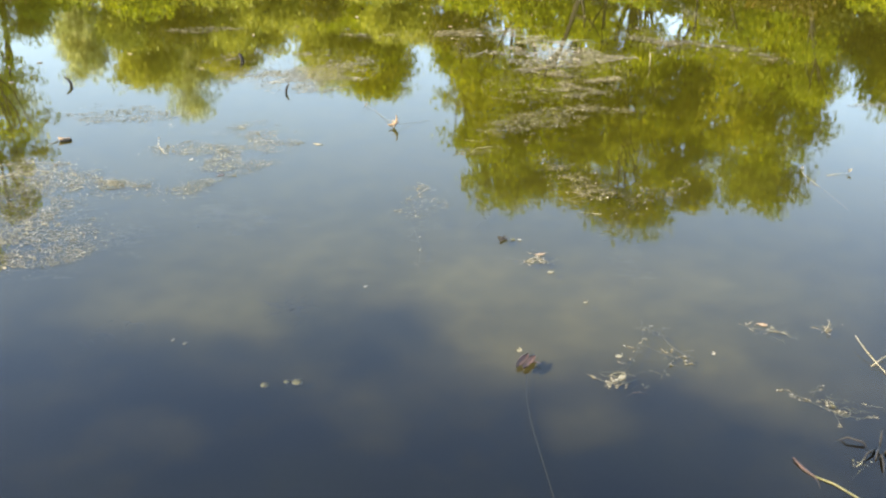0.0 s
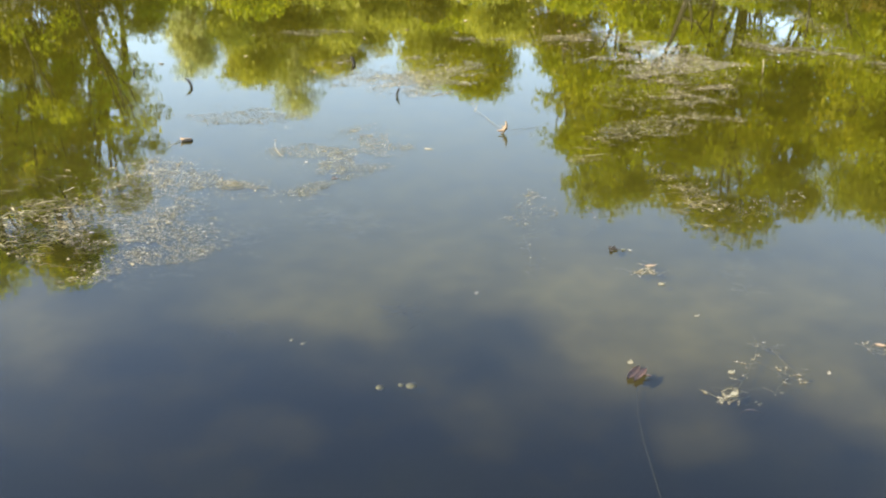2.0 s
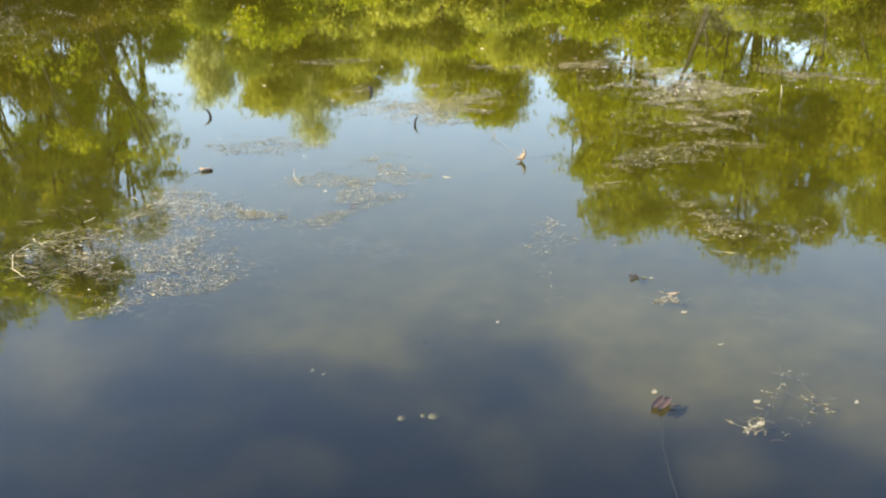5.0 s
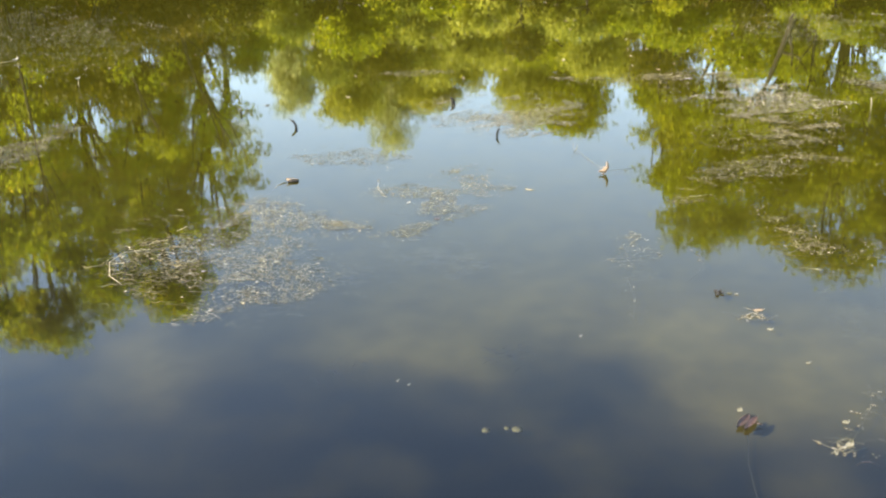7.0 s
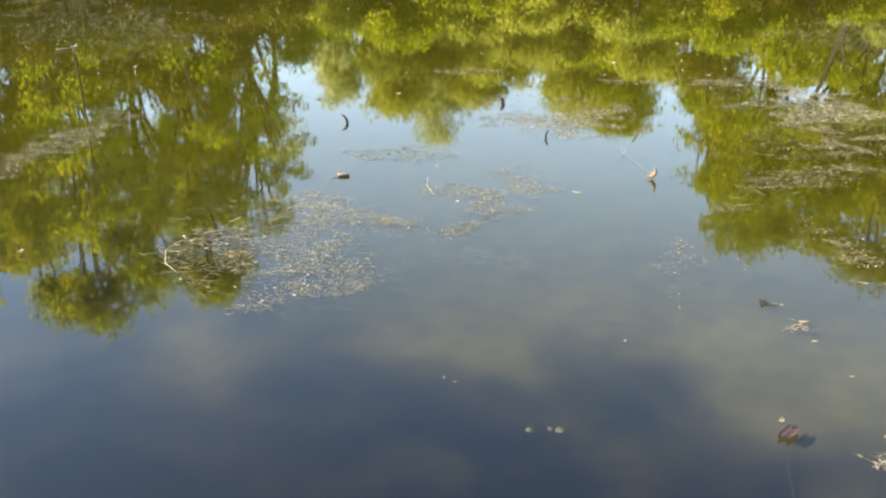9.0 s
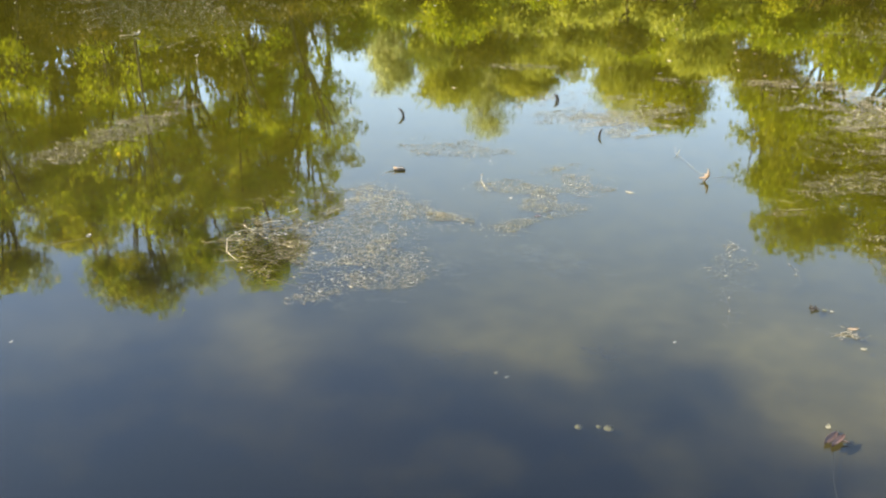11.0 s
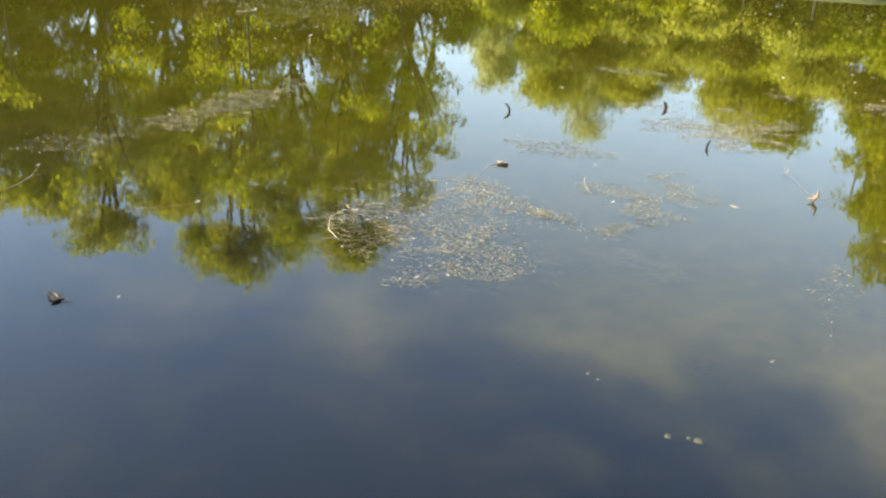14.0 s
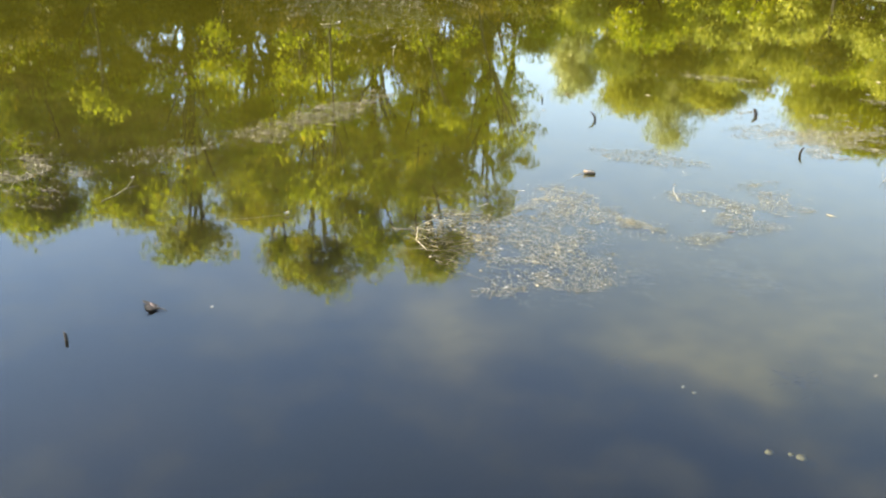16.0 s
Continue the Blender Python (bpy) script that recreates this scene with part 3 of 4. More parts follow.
def weed(look_of, cx, cy, ux, uy, vx, vy, density):
    """One patch of floating weed, a bent ellipse on the water with a frayed rim."""
    label, stems, scraps, length, width, size, rise = WEED_LOOK[look_of]
    _weed_seed[0] += 1
    rng = np.random.default_rng(_weed_seed[0])
    area = math.pi * abs(ux * vy - uy * vx)
    depth = -0.012 if look_of == "sub" else 0.0

    def spots(n):
        out = []
        for _ in range(n * 40):
            r, w = math.sqrt(rng.uniform(0, 1)) * 1.35, rng.uniform(0, 6.28)
            x = cx + ux * r * math.cos(w) + vx * r * math.sin(w)
            y = cy + uy * r * math.cos(w) + vy * r * math.sin(w)
            holes = noise.noise(Vector((x * 2.2, y * 2.2, 0.3))) + 0.8 * noise.noise(Vector((x * 6, y * 7, 5)))
            if holes > (r - 0.8) * 1.0 + (0.2 if look_of in ("mat", "stalk") else 0.0) or rng.uniform() < 0.08:
                out.append((x, y))
                if len(out) >= n:
                    break
        return out

    pieces = [stem_piece(rng, p, length * rng.uniform(0.4, 1.5), width, rise + 0.002) for p in spots(int(stems * area * density) + 3)]
    c = np.array([(x, y, rise * rng.uniform(0.1, 1.0) + 0.003) for x, y in spots(int(scraps * area * density) + 4)])
    pieces.append(leaf_cards(rng, c, size, 0.85, 0.0, 0.17))
    v, f = joined(pieces)
    v = np.array([tuple(q) for q in v])
    v[:, 2] = np.maximum(v[:, 2], 0.0012) - (0.009 * (np.sin(v[:, 0] * 40) * np.sin(v[:, 1] * 37) > -0.3) if look_of == "tuft" else 0) + depth * (1 + 0.6 * np.sin(v[:, 0] * 9) * np.sin(v[:, 1] * 7))
    tagged(mesh_object("floating_weed" if depth == 0 else "sunken_weed", v, f, (WEED_CREAM if look_of == "tuft" else WEED_PALE if look_of in ("fine", "film") else WEED) if depth == 0 else WEED_WET), label, "pond weed", "weed in the pond", "stuff")


weed("film", 0.82, 8.24, 0.54, -0.14, -0.06, -0.53, 1.7)
weed("mat", 0.87, 7.29, 0.43, 0.12, -0.05, -0.45, 1.2)
weed("mat", 1.10, 6.52, 0.24, -0.06, -0.02, -0.11, 0.8)
weed("mat", 0.59, 6.20, 0.31, 0.23, -0.01, -0.33, 0.95)
weed("mat", 0.21, 5.61, 0.14, 0.03, -0.00, -0.07, 0.9)
weed("mat", 0.73, 5.03, 0.15, -0.38, -0.08, -0.23, 0.85)
weed("film", 1.00, 4.87, 0.21, 0.16, -0.02, -0.19, 0.3)
weed("mat", 0.17, 9.02, 0.64, 0.20, -0.00, -0.22, 0.9)
weed("mat", 2.20, 8.53, 0.40, -0.44, -0.08, -0.27, 0.9)
weed("film", 2.43, 10.15, 0.12, -0.73, -0.12, -0.38, 0.4)
weed("fine", -1.98, 5.16, 0.32, -0.14, 0.06, -0.26, 0.8)
weed("fine", -1.56, 5.02, 0.18, -0.02, 0.02, -0.10, 0.8)
weed("fine", -1.40, 5.60, 0.22, 0.05, 0.03, -0.15, 1.1)
weed("fine", -1.22, 5.41, 0.11, 0.00, 0.03, -0.20, 1.2)
weed("fine", -1.05, 5.27, 0.13, 0.12, 0.02, -0.11, 0.9)
weed("fine", -1.27, 4.96, 0.10, 0.12, 0.03, -0.10, 1.3)
weed("fine", -1.02, 5.94, 0.18, -0.13, 0.01, -0.25, 0.8)
weed("fine", -1.19, 6.09, 0.11, 0.10, 0.02, -0.08, 0.7)
weed("film", -0.89, 7.62, 0.34, 0.23, 0.06, -0.52, 1.7)
weed("stalk", -2.44, 4.54, 0.08, 0.38, 0.26, -0.37, 1.0)
weed("fine", -2.08, 4.75, 0.19, 0.33, 0.23, -0.45, 1.0)
weed("fine", -1.74, 4.36, 0.19, 0.10, 0.10, -0.26, 1.2)
weed("fine", -1.66, 4.98, 0.24, -0.02, 0.03, -0.12, 0.8)
weed("fine", -1.90, 4.04, 0.08, 0.17, 0.07, -0.12, 0.7)
weed("fine", -1.95, 3.80, 0.06, 0.01, 0.02, -0.06, 0.8)
weed("film", -1.92, 6.34, 0.32, -0.02, 0.06, -0.24, 1.0)
weed("film", -1.28, 7.44, 0.30, 0.02, 0.06, -0.38, 0.8)
weed("mat", 1.78, 8.71, 0.19, -0.33, -0.08, -0.34, 1.0)
weed("film", 2.80, 6.66, 0.16, -0.06, -0.05, -0.11, 0.5)
weed("mat", -4.37, 6.31, 0.08, 0.59, 0.17, -0.24, 0.8)
weed("mat", -4.33, 6.32, 0.07, 0.47, 0.21, -0.30, 0.9)
weed("mat", -4.41, 5.63, 0.18, 0.34, 0.16, -0.22, 1.0)
weed("film", -4.66, 4.86, 0.29, 0.31, 0.14, -0.16, 0.45)
weed("mat", -5.20, 4.17, 0.17, 0.10, 0.46, -0.43, 1.0)
weed("mat", -4.84, 4.19, 0.08, 0.08, 0.08, -0.08, 0.9)
weed("sub", -0.11, 4.67, 0.13, 0.01, 0.00, -0.41, 0.5)
weed("sub", -0.87, 4.59, 0.22, 0.02, 0.03, -0.16, 0.7)
weed("sub", -1.10, 4.74, 0.19, 0.06, 0.04, -0.20, 0.6)
weed("sub", -1.48, 4.39, 0.12, 0.07, 0.05, -0.18, 0.6)
weed("sub", -1.41, 4.39, 0.14, 0.01, 0.06, -0.21, 0.5)
weed("sub", -1.92, 6.30, 0.34, -0.02, 0.06, -0.26, 0.5)
weed("sub", -1.90, 4.55, 0.26, 0.16, 0.16, -0.40, 0.5)
weed("sub", -1.22, 5.35, 0.24, 0.10, 0.06, -0.26, 0.6)
weed("sub", -1.75, 3.95, 0.18, 0.08, 0.08, -0.16, 0.5)
weed("sub", 0.80, 4.27, 0.13, -0.13, -0.07, -0.23, 0.35)
weed("fine", -0.09, 4.82, 0.11, 0.01, 0.00, -0.22, 0.35)
weed("tuft", 0.61, 3.11, 0.08, 0.00, -0.01, -0.08, 1.1)
weed("tuft", 1.21, 3.45, 0.07, -0.03, -0.02, -0.05, 1.2)
weed("tuft", 1.26, 2.94, 0.08, -0.06, -0.03, -0.06, 1.0)
weed("tuft", 1.44, 3.47, 0.04, 0.00, -0.01, -0.04, 0.8)
weed("tuft", 1.22, 2.60, 0.03, 0.00, -0.01, -0.03, 0.8)
weed("mat", -0.70, 8.95, 0.15, 0.00, 0.01, -0.12, 0.8)
weed("mat", -2.08, 9.15, 0.31, 0.01, 0.03, -0.13, 0.9)
weed("film", -1.57, 8.02, 0.21, 0.25, 0.04, -0.19, 0.5)
weed("film", -7.11, 11.42, 1.26, -0.01, 1.09, -1.88, 0.25)
weed("film", 1.74, 11.72, 0.87, -0.01, -0.14, -0.96, 0.25)


# ---- loose things on the water ----
def leaf_shape(length, width, curl=0.3, cup=0.25, thick=0.0012):
    """A leaf along x with a rounded outline, curled along its length and cupped across, with a real thickness."""
    n, k = 8, 4
    top = []
    for i in range(n + 1):
        u = i / n
        half = width * 0.5 * math.sin(math.pi * min(0.98, max(0.02, u))) ** 0.7
        for j in range(-k, k + 1):
            v = j / k
            top.append(Vector(((u - 0.5) * length, half * v, curl * length * (u - 0.5) ** 2 * 2 + cup * width * v * v + 0.03 * width * math.sin(9 * u + 3 * v))))
    w, m = 2 * k + 1, (n + 1) * (2 * k + 1)
    verts = top + [p - Vector((0, 0, thick)) for p in top]
    faces = []
    for i in range(n):
        for j in range(2 * k):
            q = (i * w + j, (i + 1) * w + j, (i + 1) * w + j + 1, i * w + j + 1)
            faces += [q, tuple(x + m for x in q[::-1])]
    rim = [i * w for i in range(n + 1)] + [n * w + j for j in range(1, w)] + [i * w + w - 1 for i in range(n - 1, -1, -1)] + list(range(w - 2, 0, -1))
    for a, b in zip(rim, rim[1:] + rim[:1]):
        faces.append((a, b, b + m, a + m)[::-1])
    return verts, faces


def thing(name, x, y, z, turn, label, category, group=""):
    return_ob = new(name)
    return_ob.location, return_ob.rotation_euler = (x, y, z), (0, 0, radians(turn))
    return tagged(return_ob, label, category, group)


def moved(mesh, m):
    v, f = mesh
    return [m @ Vector(p) for p in v], f


def twig(x, y, dx, dy, height, r, label):
    """A dark bent twig that stands out of the water, with the stub under the surface."""
    t = thing("dark_twig", x, y, 0, 0, label, "twig", "twigs standing in the water")
    part("stem", *tube([(0.002, 0, -0.05), (0, 0, -0.02), (dx * 0.12, dy * 0.12, height * 0.35), (dx * 0.45, dy * 0.4, height * 0.72), (dx, dy, height)],
                       [r * 0.8, r, r * 1.02, r * 0.85, r * 0.4], 8), DARK_TWIG, t)
    part("bud_scar", *tube([(dx * 0.5, dy * 0.45, height * 0.72), (dx * 0.5 + r * 1.1, dy * 0.4, height * 0.85)], [r * 0.7, r * 0.25], 6), DARK_TWIG, t)


twig(-2.55, 7.11, -0.045, 0.0, 0.062, 0.010, "dark bent twig sticking out of the water")
twig(-1.514, 7.926, -0.026, 0.0, 0.055, 0.014, "short thick dark twig with a knobbed tip")
twig(-1.047, 6.949, 0.022, 0.0, 0.058, 0.008, "thin dark twig standing in the water")
twig(-3.285, 2.525, -0.014, 0.0, 0.036, 0.007, "short dark twig tip above the water")
twig(-3.119, 7.488, 0.0, 0.0, 0.03, 0.006, "tiny dark twig tip above the water")


def floating_leaf(x, y, length, width, turn, material, label, curl=0.1, cup=0.06, tilt=0.0):
    length, width = length * 0.72, width * 0.72
    t = thing("floating_leaf", x, y, 0.0, turn, label, "leaf", "leaves floating on the pond")
    part("blade", *moved(leaf_shape(length, width, curl, cup), pose(0, 0, 0.001, tilt, 0, 0)), material, t)
    part("stalk", *tube([(length * 0.45, 0, 0.004), (length * 0.6, 0.004, 0.003), (length * 0.75, 0.012, 0.002)], [0.0014, 0.0012, 0.0008], 5), material, t)


floating_leaf(-1.821, 4.486, 0.034, 0.026, 20, PALE, "small bleached leaf lying on the weed")
floating_leaf(-2.232, 4.686, 0.026, 0.018, 318, PALE, "small bleached leaf scrap lying on floating weed")
floating_leaf(-2.384, 4.543, 0.03, 0.021, 130, PALE, "tiny bleached leaf curl lying on floating weed")
floating_leaf(-2.463, 4.465, 0.024, 0.017, 183, STRAW, "small straw-coloured scrap lying on floating weed")
floating_leaf(-2.140, 4.334, 0.03, 0.021, 353, PALE, "small bleached leaf scrap lying on floating weed")
floating_leaf(-2.063, 4.435, 0.026, 0.018, 333, PALE, "tiny bleached leaf curl lying on floating weed")
floating_leaf(-2.407, 4.061, 0.024, 0.017, 271, STRAW, "small straw-coloured scrap lying on floating weed")
floating_leaf(-2.194, 4.302, 0.018, 0.013, 14, PALE, "small bleached leaf scrap lying on floating weed")
floating_leaf(-1.927, 3.896, 0.03, 0.021, 238, PALE, "tiny bleached leaf curl lying on floating weed")
floating_leaf(-1.808, 3.987, 0.03, 0.021, 127, STRAW, "small straw-coloured scrap lying on floating weed")
floating_leaf(-1.929, 4.050, 0.022, 0.015, 332, PALE, "small bleached leaf scrap lying on floating weed")
floating_leaf(-1.811, 4.118, 0.026, 0.018, 26, PALE, "tiny bleached leaf curl lying on floating weed")
floating_leaf(-1.522, 4.961, 0.022, 0.015, 80, STRAW, "small straw-coloured scrap lying on floating weed")
floating_leaf(-1.062, 5.791, 0.028, 0.020, 57, PALE, "small bleached leaf scrap lying on floating weed")
floating_leaf(-2.310, 5.348, 0.022, 0.015, 190, PALE, "tiny bleached leaf curl lying on floating weed")
floating_leaf(-2.061, 5.403, 0.018, 0.013, 240, STRAW, "small straw-coloured scrap lying on floating weed")
floating_leaf(-1.805, 4.997, 0.018, 0.013, 126, PALE, "small bleached leaf scrap lying on floating weed")
floating_leaf(-1.609, 4.487, 0.02, 0.014, 194, PALE, "tiny bleached leaf curl lying on floating weed")
floating_leaf(-2.114, 4.023, 0.02, 0.014, 278, STRAW, "small straw-coloured scrap lying on floating weed")
floating_leaf(-2.356, 4.392, 0.02, 0.014, 52, PALE, "small bleached leaf scrap lying on floating weed")
floating_leaf(-1.830, 4.229, 0.022, 0.015, 293, PALE, "tiny bleached leaf curl lying on floating weed")
floating_leaf(-1.124, 5.336, 0.018, 0.013, 127, STRAW, "small straw-coloured scrap lying on floating weed")
floating_leaf(-0.927, 5.370, 0.016, 0.011, 6, PALE, "small bleached leaf scrap lying on floating weed")
floating_leaf(-1.36, 5.452, 0.036, 0.028, 70, PALE, "small bleached leaf lying on the weed")
floating_leaf(-2.06, 5.35, 0.06, 0.022, 80, DARK_TWIG, "small dark brown leaf on the weed")
floating_leaf(-0.707, 5.747, 0.065, 0.022, -25, STRAW, "narrow straw-coloured leaf on open water")
floating_leaf(0.447, 3.963, 0.034, 0.028, 10, PAD, "small round bleached leaf beside a weed tuft")
floating_leaf(0.949, 3.265, 0.02, 0.016, 40, PALE, "small white leaf scrap on open water")
floating_leaf(0.553, 3.678, 0.022, 0.014, 0, PAD, "pale leaf just at the surface")
floating_leaf(-0.308, 3.816, 0.014, 0.01, 0, PALE, "tiny white scrap on open water")
floating_leaf(-0.966, 3.354, 0.013, 0.009, 15, PAD, "tiny white scrap on open water")
floating_leaf(-0.919, 3.329, 0.012, 0.008, -20, PAD, "tiny white scrap on open water")
floating_leaf(-2.976, 3.065, 0.02, 0.012, 60, PALE, "small bleached leaf beside a dark clump")
floating_leaf(-1.15, 5.19, 0.055, 0.035, 40, BROWN, "small curled brown leaf on the weed")
floating_leaf(-3.0, 7.19, 0.045, 0.022, 15, PALE, "pale leaf scrap beside a twig tip")
floating_leaf(0.27, 3.285, 0.035, 0.026, 60, PAD, "dull pad-like leaf scrap under a brown leaf")
floating_leaf(0.613, 3.245, 0.036, 0.028, 20, PAD, "dull pale leaf among sprawling weed")
floating_leaf(0.24, 9.05, 0.12, 0.03, 35, STRAW, "long straw-coloured leaf on the far weed")
floating_leaf(0.34, 8.95, 0.10, 0.05, -20, PALE, "bleached leaf on the far weed")
floating_leaf(1.187, 3.49, 0.05, 0.028, 160, TAN, "tan leaf lying on a weed tuft")
floating_leaf(0.6, 3.1, 0.04, 0.03, 30, PALE, "pale yellowish leaf on a weed tuft")
floating_leaf(0.42, 4.15, 0.06, 0.024, 12, TAN, "tan leaf lying on a weed tuft")


def pads():
    # set below the tinted surface, which dims the pads in place of shade
    for x, y, r, a in ((-0.484, 3.076, 0.019, 20), (-0.52, 3.078, 0.010, 80), (-0.59, 3.056, 0.015, 150)):
        t = thing("lily_pad", x, y, -0.008, a, "small pale green pad sunk to look shaded", "lily pad", "pads on the water")
        n = 18
        ring = [(0.2 * r, 0.0)] + [(r * (1 + 0.06 * math.sin(3 * i)) * math.cos(0.18 + i * 5.92 / n), r * (1 + 0.06 * math.sin(3 * i)) * math.sin(0.18 + i * 5.92 / n)) for i in range(n + 1)]
        v = [(px, py, 0.002 + 0.003 * (i % 3 == 0)) for i, (px, py) in enumerate(ring)] + [(px, py, -0.001) for px, py in ring]
        m = len(ring)
        f = [(0, i, i + 1) for i in range(1, m - 1)] + [(m, m + i + 1, m + i) for i in range(1, m - 1)] + [(i, m + i, m + (i + 1) % m, (i + 1) % m) for i in range(m)]
        part("pad", v, f, PAD, t)
        part("stalk", *tube([(0, 0, -0.001), (0.01, -0.01, -0.1), (0.03, -0.02, -0.25)], [0.001, 0.001, 0.001], 5), DARK_TWIG, t)


pads()


def seed_pod():
    t = thing("seed_pod", -2.155, 5.792, -0.008, 15, "tan curled pod with a dark hollow side on water", "seed pod")
    part("body", *tube([(-0.034, 0, 0.012), (-0.026, 0, 0.013), (-0.008, 0, 0.014), (0.014, 0, 0.014), (0.03, 0, 0.013), (0.036, 0, 0.012)], [0.005, 0.010, 0.012, 0.012, 0.010, 0.004], 10), DARK_TWIG, t, "dark hollow body")
    part("cap", *moved(leaf_shape(0.066, 0.034, 0.15, -0.25, thick=0.003), pose(-0.006, 0.003, 0.026, 14, 6, 0)), TAN, t, "tan curled cap")
    part("stem", *tube([(-0.04, 0, 0.012), (-0.09, -0.06, 0.008), (-0.13, -0.2, 0.004), (-0.2, -0.27, 0.002)], [0.0025, 0.0018, 0.0014, 0.001], 6), STRAW, t)


seed_pod()


def curled_leaf():
    t = thing("curled_leaf", -0.262, 6.10, 0.0, 0, "pale curled leaf standing on its stem in water", "leaf")
    part("blade", *moved(leaf_shape(0.078, 0.030, 0.8, 0.5, thick=0.0015), Matrix.Translation((0.0, 0, 0.026)) @ pose(0, 0, 0, 20, -52, 0)), TAN, t)
    part("tip", *moved(leaf_shape(0.055, 0.018, 0.9, 0.4, thick=0.0015), Matrix.Translation((-0.008, -0.01, 0.016)) @ pose(0, 0, 0, -10, -75, 0)), TAN, t, "paler curled tip")
    part("stem", *tube([(0, 0, 0.02), (-0.08, 0.18, 0.004), (-0.16, 0.38, 0.006), (-0.235, 0.52, 0.012), (-0.24, 0.53, 0.05)], [0.001, 0.0008, 0.0008, 0.0008, 0.0016], 6), WEED_STEM, t)
    part("side_stem", *tube([(0.01, 0, 0.02), (0.10, 0.1, 0.004), (0.2, 0.16, 0.004)], [0.0009, 0.0008, 0.0006], 6), WEED_STEM, t)
    part("sunken_stem", *tube([(0, -0.01, 0.0), (0.0, -0.05, -0.08), (0.01, -0.1, -0.22)], [0.003, 0.003, 0.003], 6), GREEN_STEM, t)


curled_leaf()


def brown_leaf():
    t = thing("brown_leaf", 0.285, 3.192, 0.0055, 62, "folded dark red-brown leaf lying flat on water", "leaf")
    for side in (-1, 1):
        part("half_blade", *moved(leaf_shape(0.105, 0.026, 0.05, 0.25, thick=0.0015), Matrix.Translation((0, side * 0.014, 0.001)) @ pose(0, 0, 0, side * 9, 0, 0)), BROWN, t)
    part("midrib", *tube([(-0.045, 0, 0.004), (-0.02, 0, 0.003), (0.02, 0, 0.003), (0.045, 0, 0.004)], [0.0015, 0.003, 0.003, 0.0015], 6), DARK_TWIG, t, "blackish midrib")
    part("stalk", *tube([(0.0, -0.018, 0.005), (0.012, -0.036, 0.005), (0.012, -0.05, 0.002)], [0.0025, 0.002, 0.0015], 5), BROWN, t)
    s = thing("drowned_stalk", 0.284, 3.15, -0.027, 0, "long thin stem slanting down under the water", "stem")
    part("stem", *tube([(0, 0, 0.012), (-0.012, -0.17, 0.006), (-0.005, -0.33, 0.002), (0.006, -0.45, 0.0), (0.03, -0.75, -0.002)], [0.0014, 0.002, 0.0022, 0.0022, 0.0016], 6), DROWNED, s)


brown_leaf()


def dark_clump():
    rng = np.random.default_rng(9)
    t = thing("leaf_clump", -3.185, 2.924, 0.004, 0, "dark rotting leaf clump floating on open water", "leaf clump")
    for i in range(7):
        m = Matrix.Translation((rng.normal() * 0.024, rng.normal() * 0.016, 0.003)) @ pose(0, 0, 0, rng.uniform(-9, 9), rng.uniform(-8, 8), rng.uniform(0, 360))
        part("leaf", *moved(leaf_shape(0.055, 0.03, 0.1, 0.1), m), BROWN if i == 4 else DARK_TWIG, t)
    part("stem", *tube([(0, 0, 0.004), (0.05, 0.01, 0.005), (0.08, 0.0, 0.002)], [0.003, 0.002, 0.0015], 5), DARK_TWIG, t)


dark_clump()


def straw(points, r, label, tip=None, material=STRAW):
    """A thin floating stalk, its pale tip a part of its own."""
    x, y, z = points[0]
    t = thing("straw_stalk", x, y, z, 0, label, "stalk", "stalks in the water")
    rel = [(a - x, b - y, c - z) for a, b, c in points]
    part("stem", *tube(rel, [r * 0.55] * (len(rel) - 1) + [r * 0.4], 6), material, t)
    if tip:
        e = Vector(rel[-1])
        part("tip", *moved(leaf_shape(tip, tip * 0.5, 0.5, 0.5, thick=0.002), Matrix.Translation(e + Vector((0, 0, 0.006))) @ pose(0, 0, 0, 20, -15, 30)), PALE, t, "bleached pale tip")


straw([(-3.74, 3.86, -0.002), (-3.63, 3.95, 0.001), (-3.49, 4.07, 0.003), (-3.353, 4.207, 0.006)], 0.0011, "long straw stalk with a white tip", 0.03)
straw([(-4.37, 3.88, 0.001), (-4.375, 4.0, 0.004), (-4.41, 4.13, 0.008), (-4.46, 4.24, 0.02)], 0.0022, "bent pale stalk rising at its end", 0.022)
straw([(-4.375, 4.0, 0.003), (-4.385, 4.1, 0.012), (-4.375, 4.19, 0.008)], 0.0016, "short frayed stalk crossing a bent one")
straw([(-2.46, 4.13, 0.003), (-2.55, 4.19, 0.02), (-2.60, 4.30, 0.045), (-2.58, 4.42, 0.05), (-2.50, 4.52, 0.02)], 0.004, "arched straw stalk over the weed mat")
straw([(-6.476, 9.484, 0.012), (-6.40, 9.54, 0.016), (-6.32, 9.602, 0.014)], 0.006, "short white stick floating near the bank", 0.06)
straw([(-4.991, 8.417, 0.0), (-4.99, 8.417, 0.03), (-4.98, 8.41, 0.075)], 0.006, "pale stub standing out of the water", 0.04)
straw([(1.592, 7.834, -0.02), (1.592, 7.83, 0.05), (1.585, 7.83, 0.10)], 0.006, "pale stub standing among the weed")
straw([(-1.53, 5.56, 0.002), (-1.57, 5.63, 0.006), (-1.60, 5.70, 0.012), (-1.61, 5.76, 0.022)], 0.0028, "pale bent stalk at the edge of weed", 0.016)
straw([(2.02, 4.72, -0.05), (1.95, 4.98, -0.01), (1.89, 5.197, 0.02), (1.885, 5.2, 0.04)], 0.0018, "thin stalk with a pale bud", 0.022)
